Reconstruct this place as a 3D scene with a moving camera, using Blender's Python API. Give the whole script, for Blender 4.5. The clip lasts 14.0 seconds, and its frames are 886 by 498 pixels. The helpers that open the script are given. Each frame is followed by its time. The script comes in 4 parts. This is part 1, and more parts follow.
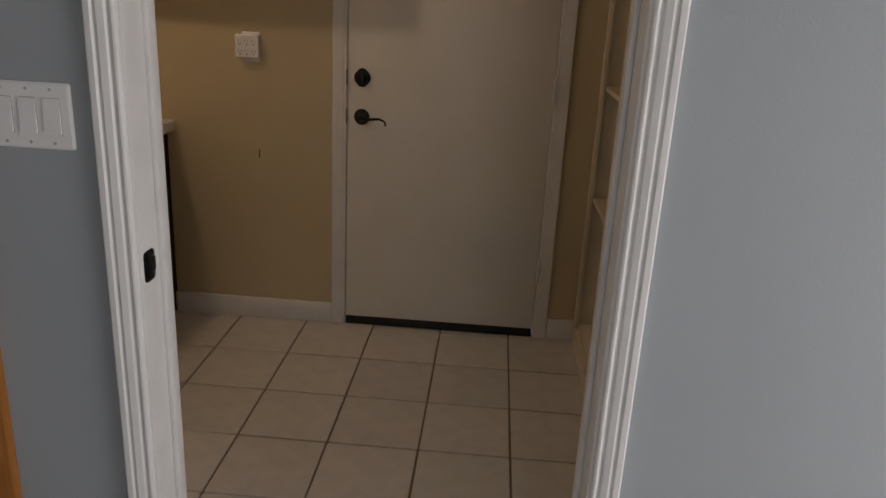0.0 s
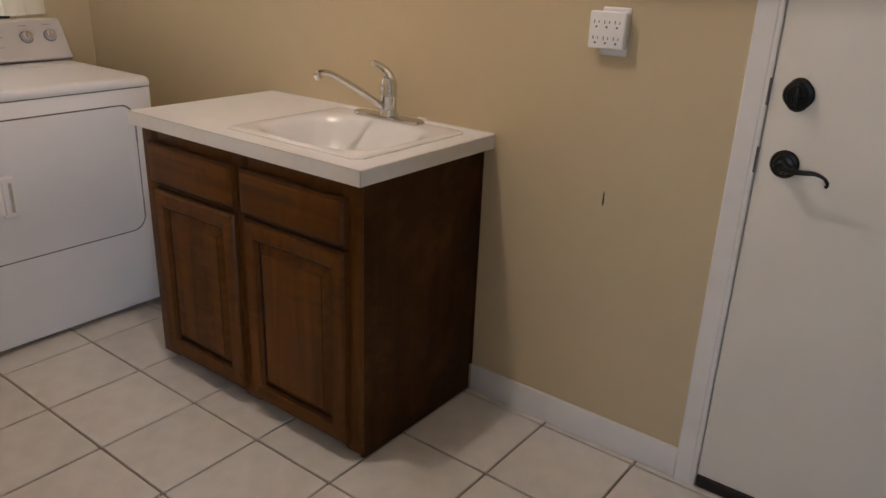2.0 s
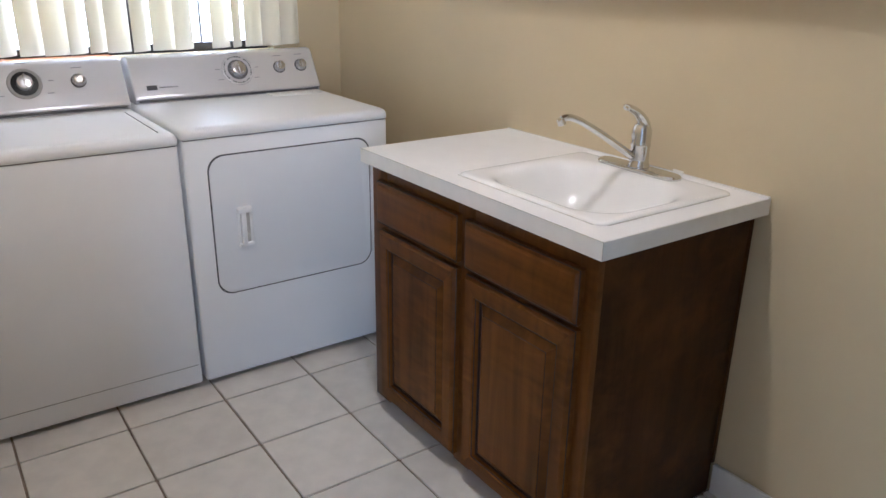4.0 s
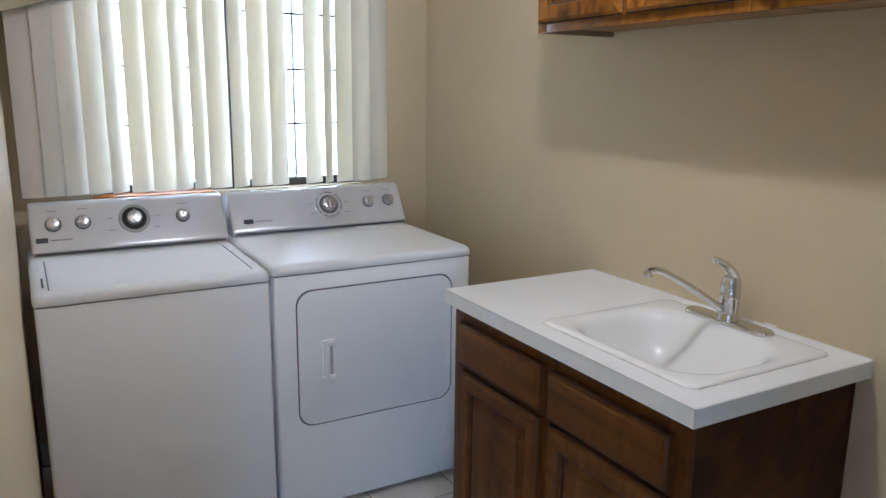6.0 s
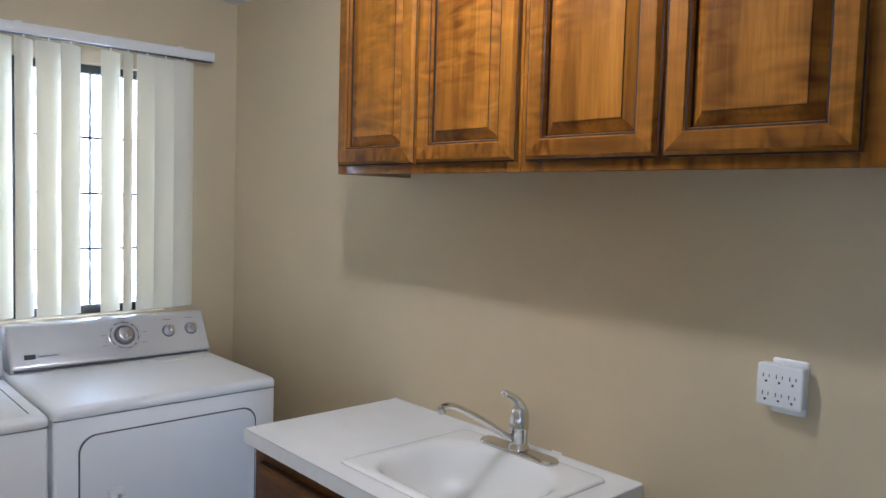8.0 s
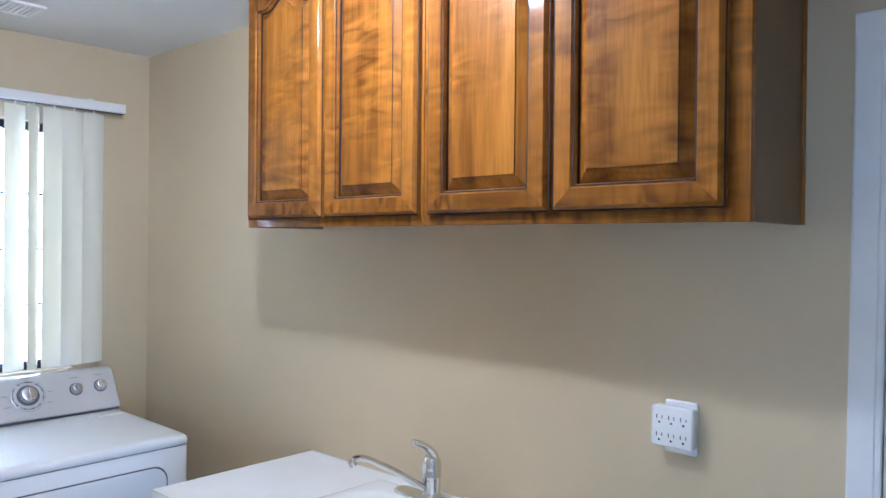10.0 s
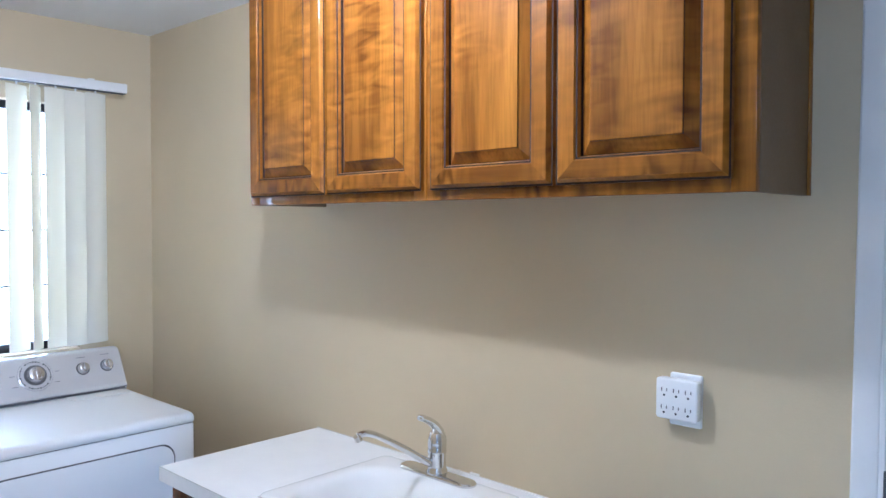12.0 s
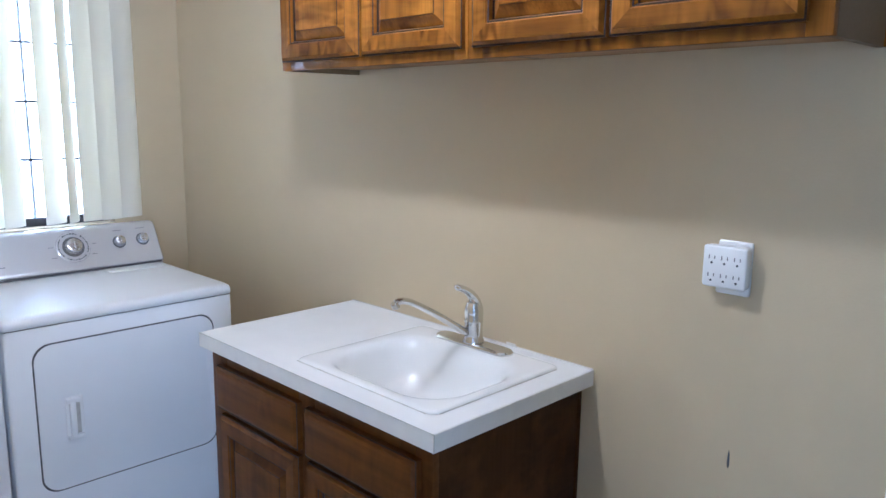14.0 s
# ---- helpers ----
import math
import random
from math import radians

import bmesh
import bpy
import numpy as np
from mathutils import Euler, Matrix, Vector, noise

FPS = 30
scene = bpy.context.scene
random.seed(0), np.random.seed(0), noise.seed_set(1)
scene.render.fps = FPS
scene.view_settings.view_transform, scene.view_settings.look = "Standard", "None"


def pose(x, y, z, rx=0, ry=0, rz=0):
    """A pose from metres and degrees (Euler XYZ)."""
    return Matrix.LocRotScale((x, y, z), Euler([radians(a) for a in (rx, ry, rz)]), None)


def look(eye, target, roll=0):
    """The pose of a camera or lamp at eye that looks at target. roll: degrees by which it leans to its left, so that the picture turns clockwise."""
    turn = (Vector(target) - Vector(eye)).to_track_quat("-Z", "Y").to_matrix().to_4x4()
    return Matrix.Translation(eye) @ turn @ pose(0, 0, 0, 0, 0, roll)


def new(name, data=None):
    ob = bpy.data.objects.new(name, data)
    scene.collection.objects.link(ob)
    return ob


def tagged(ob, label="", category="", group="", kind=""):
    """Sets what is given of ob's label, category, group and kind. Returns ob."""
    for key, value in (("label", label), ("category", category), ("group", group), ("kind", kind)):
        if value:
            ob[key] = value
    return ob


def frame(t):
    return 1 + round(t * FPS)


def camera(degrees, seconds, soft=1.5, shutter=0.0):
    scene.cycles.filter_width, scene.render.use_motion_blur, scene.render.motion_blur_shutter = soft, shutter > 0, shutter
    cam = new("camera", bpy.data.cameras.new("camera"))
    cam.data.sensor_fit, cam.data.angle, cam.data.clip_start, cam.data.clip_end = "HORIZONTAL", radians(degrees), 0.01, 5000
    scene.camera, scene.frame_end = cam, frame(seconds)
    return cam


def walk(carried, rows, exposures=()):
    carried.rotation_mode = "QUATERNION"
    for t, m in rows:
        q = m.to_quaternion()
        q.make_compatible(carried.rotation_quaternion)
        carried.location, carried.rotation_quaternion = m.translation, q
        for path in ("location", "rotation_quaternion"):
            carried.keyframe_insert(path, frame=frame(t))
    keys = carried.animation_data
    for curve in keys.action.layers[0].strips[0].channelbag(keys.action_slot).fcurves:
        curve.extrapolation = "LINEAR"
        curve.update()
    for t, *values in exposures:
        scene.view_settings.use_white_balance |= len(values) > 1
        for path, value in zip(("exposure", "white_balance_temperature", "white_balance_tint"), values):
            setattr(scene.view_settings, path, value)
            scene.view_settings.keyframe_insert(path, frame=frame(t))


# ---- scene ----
cam = camera(60.8, 14.0)
PATH = [
    (0, (0.12, 0.06, 1.456), (0.012, 1.957, 0.831), 3.0),
    (0.5, (0.112, 0.514, 1.459), (-0.204, 2.396, 0.858), 3.8),
    (1, (0.136, 0.919, 1.425), (-0.493, 2.702, 0.775), 2.5),
    (1.5, (0.074, 1.208, 1.418), (-0.855, 2.853, 0.761), 2.0),
    (2, (-0.03, 1.383, 1.396), (-1.147, 2.877, 0.674), 2.3),
    (2.5, (-0.142, 1.45, 1.398), (-1.394, 2.838, 0.686), 2.5),
    (3, (-0.216, 1.517, 1.397), (-1.499, 2.861, 0.657), 3.0),
    (3.5, (-0.252, 1.575, 1.406), (-1.684, 2.755, 0.66), 0.8),
    (4, (-0.268, 1.576, 1.425), (-1.797, 2.659, 0.726), 0.8),
    (6.5, (-0.296, 1.562, 1.544), (-2.006, 2.529, 1.168), 1.1),
    (7, (-0.291, 1.587, 1.563), (-1.931, 2.681, 1.227), 1.9),
    (7.5, (-0.254, 1.596, 1.598), (-1.775, 2.876, 1.379), 2.5),
    (8, (-0.226, 1.604, 1.624), (-1.7, 2.949, 1.484), 1.9),
    (8.5, (-0.193, 1.604, 1.646), (-1.623, 3.0, 1.571), 1.4),
    (9, (-0.161, 1.614, 1.66), (-1.52, 3.081, 1.632), 1.0),
    (11.5, (-0.148, 1.627, 1.648), (-1.498, 3.102, 1.599), 0.6),
    (12, (-0.153, 1.63, 1.643), (-1.513, 3.094, 1.564), 0.4),
    (12.5, (-0.154, 1.64, 1.634), (-1.516, 3.101, 1.527), 0.5),
    (13, (-0.168, 1.644, 1.618), (-1.538, 3.089, 1.433), 0.5),
    (13.5, (-0.197, 1.655, 1.591), (-1.574, 3.074, 1.294), 0.5),
    (14, (-0.211, 1.645, 1.567), (-1.598, 3.04, 1.208), 0.7),
]
EXPOSURES = [
    (0.0, -0.68, 7900, 28), (0.5, -0.32, 8300, 31), (1.0, 0.0, 7400, 29), (1.5, 0.32, 6800, 26), (2.0, 0.56, 6250, 24), (2.5, 0.80, 5800, 22), (3.0, 0.90, 5600, 21), (4.0, 1.12, 5100, 17),
    (6.5, 0.74, 4850, 13), (7.5, 0.70, 4850, 14), (9.0, 1.08, 4500, 14.5), (11.5, 1.42, 4380, 14.5), (13.0, 1.43, 4380, 15), (14.0, 1.25, 4430, 15),
]
walk(cam, [(t, look(eye, target, roll)) for t, eye, target, roll in PATH], EXPOSURES)

# ---- light ----
world = bpy.data.worlds.new("World")
scene.world = world
world.use_nodes = True
wn = world.node_tree.nodes
sky = wn.new("ShaderNodeTexSky")
sky.sky_type = 'NISHITA'
sky.sun_disc = False
sky.sun_elevation = radians(48)
sky.sun_rotation = radians(120)
wn["Background"].inputs["Strength"].default_value = 0.15
world.node_tree.links.new(sky.outputs[0], wn["Background"].inputs["Color"])


def lamp(name, kind, energy, color, m, **settings):
    data = bpy.data.lights.new(name, kind)
    data.energy, data.color = energy, color
    if kind == 'AREA':
        data.shape, data.size, data.size_y = 'RECTANGLE', settings["size"], settings["size_y"]
    elif kind == 'SUN':
        data.angle = settings["angle"]
    else:
        data.shadow_soft_size = settings["soft"]
    ob = new(name, data)
    ob.matrix_world = m
    return ob


lamp("sun", 'SUN', 2.0, (1.0, 0.95, 0.88), look((-6, 6, 9), (0, 0, 0)), angle=radians(10))
# daylight in the laundry window, and from kitchen openings assumed out of view
lamp("window_daylight", 'AREA', 4, (0.90, 0.96, 1.0), look((-3.66, 2.33, 1.6), (0, 2.33, 1.45)), size=1.0, size_y=1.0)
lamp("unseen_kitchen_daylight", 'AREA', 54, (0.74, 0.90, 1.0), look((2.5, 0.15, 1.02), (0.2, 0.6, 0.8)), size=1.4, size_y=1.8)
# weaker fill lamp, added behind a made-up opening to the south
lamp("unseen_kitchen_daylight", 'AREA', 13, (0.74, 0.90, 1.0), look((0.7, -2.5, 1.6), (0.1, 1.4, 1.1)), size=1.1, size_y=1.1)
# bulb of the ceiling light
lamp("ceiling_bulb", 'POINT', 20, (1.0, 0.86, 0.68), pose(-1.53, 2.44, 2.418), soft=0.04)


# ---- materials ----
def mat(name, color, rough=0.5, metal=0.0, dark=0.85, scale=6.0, fine=120.0, bump=0.05, coat=0.0, spread=0.08):
    """A plain surface with two scales of variation: broad blotches and fine grain."""
    m = bpy.data.materials.new(name)
    m.use_nodes = True
    n, l = m.node_tree.nodes, m.node_tree.links
    b = n["Principled BSDF"]
    co = n.new("ShaderNodeTexCoord")
    big, small = n.new("ShaderNodeTexNoise"), n.new("ShaderNodeTexNoise")
    big.inputs["Scale"].default_value, big.inputs["Detail"].default_value = scale, 5
    small.inputs["Scale"].default_value, small.inputs["Detail"].default_value = fine, 3
    mix = n.new("ShaderNodeMix")
    mix.data_type = 'RGBA'
    mix.inputs[6].default_value = (*[c * dark for c in color], 1)
    mix.inputs[7].default_value = (*color, 1)
    ramp = n.new("ShaderNodeMapRange")
    ramp.inputs[1].default_value, ramp.inputs[2].default_value = 0.3, 0.62
    l.new(co.outputs["Object"], big.inputs["Vector"])
    l.new(co.outputs["Object"], small.inputs["Vector"])
    l.new(big.outputs[0], ramp.inputs[0])
    l.new(ramp.outputs[0], mix.inputs[0])
    l.new(mix.outputs[2], b.inputs["Base Color"])
    rr = n.new("ShaderNodeMapRange")
    rr.inputs[3].default_value, rr.inputs[4].default_value = max(rough - spread, 0.02), min(rough + spread, 1)
    l.new(small.outputs[0], rr.inputs[0])
    l.new(rr.outputs[0], b.inputs["Roughness"])
    b.inputs["Metallic"].default_value = metal
    b.inputs["Coat Weight"].default_value = coat
    b.inputs["Coat Roughness"].default_value = 0.12
    if bump:
        bp = n.new("ShaderNodeBump")
        bp.inputs["Strength"].default_value, bp.inputs["Distance"].default_value = bump, 0.004
        l.new(small.outputs[0], bp.inputs["Height"])
        l.new(bp.outputs[0], b.inputs["Normal"])
    return m


def wood(name, light, deep, rough, coat, streak=28.0, along='Z', figure=0.35, stain=0.0, stave=0.0, pores=0.24):
    """Stained, varnished wood: fine stretched grain, rippled figure, glued staves, a shift for each piece."""
    m = bpy.data.materials.new(name)
    m.use_nodes = True
    n, l = m.node_tree.nodes, m.node_tree.links
    b = n["Principled BSDF"]
    co, info, mp = n.new("ShaderNodeTexCoord"), n.new("ShaderNodeObjectInfo"), n.new("ShaderNodeMapping")
    off = n.new("ShaderNodeVectorMath")
    off.operation = 'MULTIPLY_ADD'
    off.inputs[1].default_value = (7.3, 3.1, 5.7)
    l.new(info.outputs["Random"], off.inputs[0])
    l.new(co.outputs["Object"], off.inputs[2])
    mp.inputs["Scale"].default_value = {'Z': (1, 1, 0.06), 'X': (0.06, 1, 1)}[along]
    l.new(off.outputs[0], mp.inputs["Vector"])
    grain, fine, ripple, patch = (n.new("ShaderNodeTexNoise") for _ in range(4))
    grain.inputs["Scale"].default_value, grain.inputs["Detail"].default_value, grain.inputs["Distortion"].default_value = streak, 7, 0.35
    fine.inputs["Scale"].default_value, fine.inputs["Detail"].default_value = streak * 10, 3
    l.new(mp.outputs[0], grain.inputs["Vector"])
    l.new(mp.outputs[0], fine.inputs["Vector"])
    # rippled figure across the grain, only in patches
    mp2 = n.new("ShaderNodeMapping")
    mp2.inputs["Scale"].default_value = {'Z': (0.5, 1, 1.6), 'X': (1.6, 1, 0.5)}[along]
    mp2.inputs["Rotation"].default_value = (0, radians(25), 0)
    l.new(off.outputs[0], mp2.inputs["Vector"])
    ripple.inputs["Scale"].default_value, ripple.inputs["Detail"].default_value, ripple.inputs["Distortion"].default_value = 19, 1.0, 0.8
    patch.inputs["Scale"].default_value, patch.inputs["Detail"].default_value = 4.5, 2
    l.new(mp2.outputs[0], ripple.inputs["Vector"])
    l.new(off.outputs[0], patch.inputs["Vector"])
    pr = n.new("ShaderNodeMapRange")
    pr.inputs[1].default_value, pr.inputs[2].default_value, pr.inputs[4].default_value = 0.38, 0.60, figure
    l.new(patch.outputs[0], pr.inputs[0])
    add = n.new("ShaderNodeMix")
    l.new(pr.outputs[0], add.inputs[0])
    l.new(grain.outputs[0], add.inputs[2])
    l.new(ripple.outputs[0], add.inputs[3])
    value = add.outputs[0]
    if stave:
        sx, div, fl, wn_, ad = n.new("ShaderNodeSeparateXYZ"), n.new("ShaderNodeMath"), n.new("ShaderNodeMath"), n.new("ShaderNodeTexWhiteNoise"), n.new("ShaderNodeMath")
        div.operation, fl.operation, ad.operation = 'DIVIDE', 'FLOOR', 'MULTIPLY_ADD'
        div.inputs[1].default_value = stave
        wn_.noise_dimensions = '1D'
        l.new(off.outputs[0], sx.inputs[0])
        l.new(sx.outputs[0], div.inputs[0])
        l.new(div.outputs[0], fl.inputs[0])
        l.new(fl.outputs[0], wn_.inputs["W"])
        l.new(wn_.outputs["Value"], ad.inputs[0])
        ad.inputs[1].default_value = 0.14
        sh = n.new("ShaderNodeMath")
        sh.operation = 'SUBTRACT'
        sh.inputs[1].default_value = 0.07
        l.new(value, sh.inputs[0])
        l.new(sh.outputs[0], ad.inputs[2])
        value = ad.outputs[0]
    ramp = n.new("ShaderNodeValToRGB")
    ramp.color_ramp.elements[0].position, ramp.color_ramp.elements[0].color = 0.28, (*deep, 1)
    ramp.color_ramp.elements[1].position, ramp.color_ramp.elements[1].color = 0.68, (*light, 1)
    l.new(value, ramp.inputs[0])
    dk = n.new("ShaderNodeMix")
    dk.data_type, dk.blend_type = 'RGBA', 'MULTIPLY'
    dk.inputs[0].default_value = pores
    fr = n.new("ShaderNodeMapRange")
    fr.inputs[1].default_value, fr.inputs[2].default_value, fr.inputs[3].default_value = 0.35, 0.55, 0.5
    l.new(fine.outputs[0], fr.inputs[0])
    l.new(ramp.outputs[0], dk.inputs[6])
    l.new(fr.outputs[0], dk.inputs[7])
    out = dk.outputs[2]
    if stain:
        blot, sr, sm = n.new("ShaderNodeTexNoise"), n.new("ShaderNodeMapRange"), n.new("ShaderNodeMix")
        blot.inputs["Scale"].default_value, blot.inputs["Detail"].default_value = 7, 6
        sr.inputs[1].default_value, sr.inputs[2].default_value, sr.inputs[4].default_value = 0.50, 0.72, stain
        sm.data_type = 'RGBA'
        sm.inputs[7].default_value = (*[min(c * 2.2, 1) for c in light], 1)
        l.new(off.outputs[0], blot.inputs["Vector"])
        l.new(blot.outputs[0], sr.inputs[0])
        l.new(sr.outputs[0], sm.inputs[0])
        l.new(out, sm.inputs[6])
        out = sm.outputs[2]
    l.new(out, b.inputs["Base Color"])
    b.inputs["Roughness"].default_value = rough
    b.inputs["Specular IOR Level"].default_value = 0.06
    b.inputs["Coat Weight"].default_value = coat
    b.inputs["Coat Roughness"].default_value = 0.09
    bp = n.new("ShaderNodeBump")
    bp.inputs["Strength"].default_value, bp.inputs["Distance"].default_value = 0.08, 0.002
    l.new(grain.outputs[0], bp.inputs["Height"])
    l.new(bp.outputs[0], b.inputs["Normal"])
    return m


BEIGE = mat("beige_wall_paint", (0.573, 0.472, 0.298), 0.52, dark=0.95, scale=1.8, fine=160, bump=0.10)
GREY = mat("blue_grey_wall_paint", (0.365, 0.398, 0.418), 0.6, dark=0.95, scale=1.8, fine=160, bump=0.10)
CEIL = mat("ceiling_paint", (0.78, 0.77, 0.74), 0.85, dark=0.96, scale=2, fine=90, bump=0.25)
WHITE = mat("white_trim_paint", (0.80, 0.79, 0.77), 0.36, dark=0.93, scale=9, fine=70, bump=0.05)
DOORPAINT = mat("door_paint", (0.81, 0.785, 0.715), 0.42, dark=0.94, scale=3, fine=110, bump=0.06)
CREAM = mat("cream_shelf_paint", (0.79, 0.71, 0.55), 0.45, dark=0.93, scale=6, fine=80, bump=0.06)
TILE = mat("ceramic_tile", (0.69, 0.66, 0.605), 0.34, dark=0.88, scale=13, fine=45, bump=0.04, spread=0.1)
_n, _l = TILE.node_tree.nodes, TILE.node_tree.links
_oi, _mr, _hs = _n.new("ShaderNodeObjectInfo"), _n.new("ShaderNodeMapRange"), _n.new("ShaderNodeHueSaturation")
_mr.inputs[3].default_value, _mr.inputs[4].default_value = 0.93, 1.05
_bc = _n["Principled BSDF"].inputs["Base Color"]
_src = _bc.links[0].from_socket
_l.new(_oi.outputs["Random"], _mr.inputs[0])
_l.new(_mr.outputs[0], _hs.inputs["Value"])
_l.new(_src, _hs.inputs["Color"])
_l.new(_hs.outputs[0], _bc)
GROUT = mat("tile_grout", (0.262, 0.210, 0.158), 0.9, dark=0.7, scale=12, fine=200, bump=0.3)
LAMINATE = mat("white_laminate", (0.82, 0.82, 0.81), 0.33, dark=0.97, scale=14, fine=260, bump=0.03)
LAMEDGE = mat("laminate_edge", (0.80, 0.785, 0.745), 0.38, dark=0.96, scale=30, fine=260, bump=0.05)
PORCELAIN = mat("porcelain", (0.84, 0.835, 0.81), 0.20, dark=0.98, scale=4, fine=30, bump=0.0, coat=0.1, spread=0.03)
ENAMEL = mat("white_appliance_enamel", (0.80, 0.81, 0.82), 0.36, dark=0.97, scale=3, fine=320, bump=0.002, coat=0.0, spread=0.03)
SILVER = mat("silver_console", (0.74, 0.75, 0.79), 0.27, metal=0.4, dark=0.95, scale=4, fine=300, bump=0.0, spread=0.0)
KNOB = mat("brushed_knob_metal", (0.62, 0.62, 0.63), 0.26, metal=0.9, dark=0.9, scale=20, fine=60, bump=0.0, spread=0.04)
CHROME = mat("chrome", (0.72, 0.72, 0.71), 0.12, metal=1.0, dark=0.9, scale=20, fine=60, bump=0.0, spread=0.06)
BRONZE = mat("oil_rubbed_bronze", (0.016, 0.018, 0.017), 0.3, metal=0.6, dark=0.7, scale=30, fine=90, bump=0.05)
RUBBER = mat("black_rubber", (0.009, 0.009, 0.009), 0.65, dark=0.6, scale=12, fine=90)
DARKGAP = mat("grey_gasket", (0.10, 0.10, 0.105), 0.7, dark=0.8, scale=10, fine=90)
PLASTIC = mat("white_plastic", (0.82, 0.82, 0.81), 0.32, dark=0.97, scale=20, fine=200, bump=0.02)
PRINT = mat("grey_console_print", (0.20, 0.20, 0.22), 0.6, dark=0.8, scale=40, fine=200)
INK = mat("printed_ink", (0.06, 0.065, 0.075), 0.6, dark=0.8, scale=40, fine=200)
VANE = mat("vinyl_blind", (0.86, 0.835, 0.745), 0.5, dark=0.96, scale=3, fine=180, bump=0.08)
FRAME = mat("dark_window_frame", (0.05, 0.045, 0.042), 0.45, metal=0.3, dark=0.8, scale=10, fine=120)
BAR = mat("grey_window_bar", (0.28, 0.28, 0.27), 0.5, dark=0.9, scale=10, fine=120)
UPPER = wood("golden_brown_maple", (0.335, 0.136, 0.011), (0.095, 0.030, 0.0021), 0.42, 0.36, 16, figure=0.65, pores=0.36, stave=0.085)
UPPERX = wood("golden_brown_maple_rail", (0.270, 0.106, 0.008), (0.052, 0.015, 0.001), 0.42, 0.30, 13, along='X', figure=0.9)
BASE = wood("dark_brown_oak", (0.138, 0.051, 0.008), (0.048, 0.017, 0.0028), 0.45, 0.22, 20, figure=0.4, pores=0.10)
BASEX = wood("dark_brown_oak_rail", (0.138, 0.051, 0.008), (0.048, 0.017, 0.0028), 0.45, 0.22, 20, along='X', figure=0.4, pores=0.10)
# sides, bottom and plinth: about half the colour value of the front wood
BASESIDE = wood("darker_side_wood", (0.068, 0.027, 0.006), (0.024, 0.009, 0.0022), 0.5, 0.1, 10, figure=0.5, stain=0.4)
SIDE = mat("brown_laminate_side", (0.190, 0.122, 0.056), 0.6, dark=0.85, scale=7, fine=150, bump=0.04)
# grooves and lips: dark stain, with their shading put into the colour
GROOVE_TONE = mat("groove_stain_and_shade", (0.022, 0.008, 0.003), 0.85, dark=0.6, scale=14, fine=120)
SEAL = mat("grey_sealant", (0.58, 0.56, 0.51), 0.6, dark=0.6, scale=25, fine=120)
UNDER = wood("raw_cabinet_panel", (0.44, 0.29, 0.15), (0.28, 0.17, 0.08), 0.6, 0.0, 20, along='X')
ORANGE = wood("honey_oak", (0.52, 0.20, 0.05), (0.30, 0.10, 0.02), 0.4, 0.3, 24)

GLASS = bpy.data.materials.new("window_glass")
GLASS.use_nodes = True
gb = GLASS.node_tree.nodes["Principled BSDF"]
gb.inputs["Transmission Weight"].default_value, gb.inputs["Roughness"].default_value, gb.inputs["IOR"].default_value = 1.0, 0.0, 1.45


def glowing(name, color, strength):
    m = bpy.data.materials.new(name)
    m.use_nodes = True
    b = m.node_tree.nodes["Principled BSDF"]
    b.inputs["Base Color"].default_value = (*color, 1)
    b.inputs["Emission Color"].default_value = (*color, 1)
    b.inputs["Emission Strength"].default_value = strength
    return m


HAZE = glowing("bright_daylight_backdrop", (0.97, 1.0, 0.98), 5.5)

# vinyl vanes let some daylight through
_n, _l = VANE.node_tree.nodes, VANE.node_tree.links
_tr, _mx = _n.new("ShaderNodeBsdfTranslucent"), _n.new("ShaderNodeMixShader")
_tr.inputs["Color"].default_value = (0.88, 0.82, 0.62, 1)
_mx.inputs[0].default_value = 0.24
_l.new(_n["Principled BSDF"].outputs[0], _mx.inputs[1])
_l.new(_tr.outputs[0], _mx.inputs[2])
_l.new(_mx.outputs[0], _n["Material Output"].inputs["Surface"])


# ---- shaping ----
def link(name, bm, material, smooth=29):
    me = bpy.data.meshes.new(name)
    bmesh.ops.recalc_face_normals(bm, faces=bm.faces)
    bm.to_mesh(me)
    bm.free()
    for mt in (material if isinstance(material, (list, tuple)) else [material]):
        me.materials.append(mt)
    me.polygons.foreach_set("use_smooth", [True] * len(me.polygons))
    me.set_sharp_from_angle(angle=radians(smooth))
    return new(name, me)


def part(name, bm, material, parent, label="", smooth=29):
    ob = link(name, bm, material, smooth)
    ob.parent = parent
    return tagged(ob, label) if label else ob


def thing(name, at, label, category, group="", kind=""):
    ob = new(name)
    ob.empty_display_size = 0.05
    ob.location = at
    return tagged(ob, label, category, group, kind)


def solid(name, bm, material, label, category, at=(0, 0, 0), kind="", group="", smooth=29):
    ob = link(name, bm, material, smooth)
    ob.location = at
    return tagged(ob, label, category, group, kind)


def box(bm, x0, x1, y0, y1, z0, z1, bev=0.0, seg=2):
    m = Matrix.LocRotScale(((x0 + x1) / 2, (y0 + y1) / 2, (z0 + z1) / 2), None, (x1 - x0, y1 - y0, z1 - z0))
    vs = bmesh.ops.create_cube(bm, size=1, matrix=m)["verts"]
    if bev:
        es = list({e for v in vs for e in v.link_edges})
        bmesh.ops.bevel(bm, geom=es, offset=bev, segments=seg, affect='EDGES', profile=0.5)
    return bm


def B(*a, **k):
    return box(bmesh.new(), *a, **k)


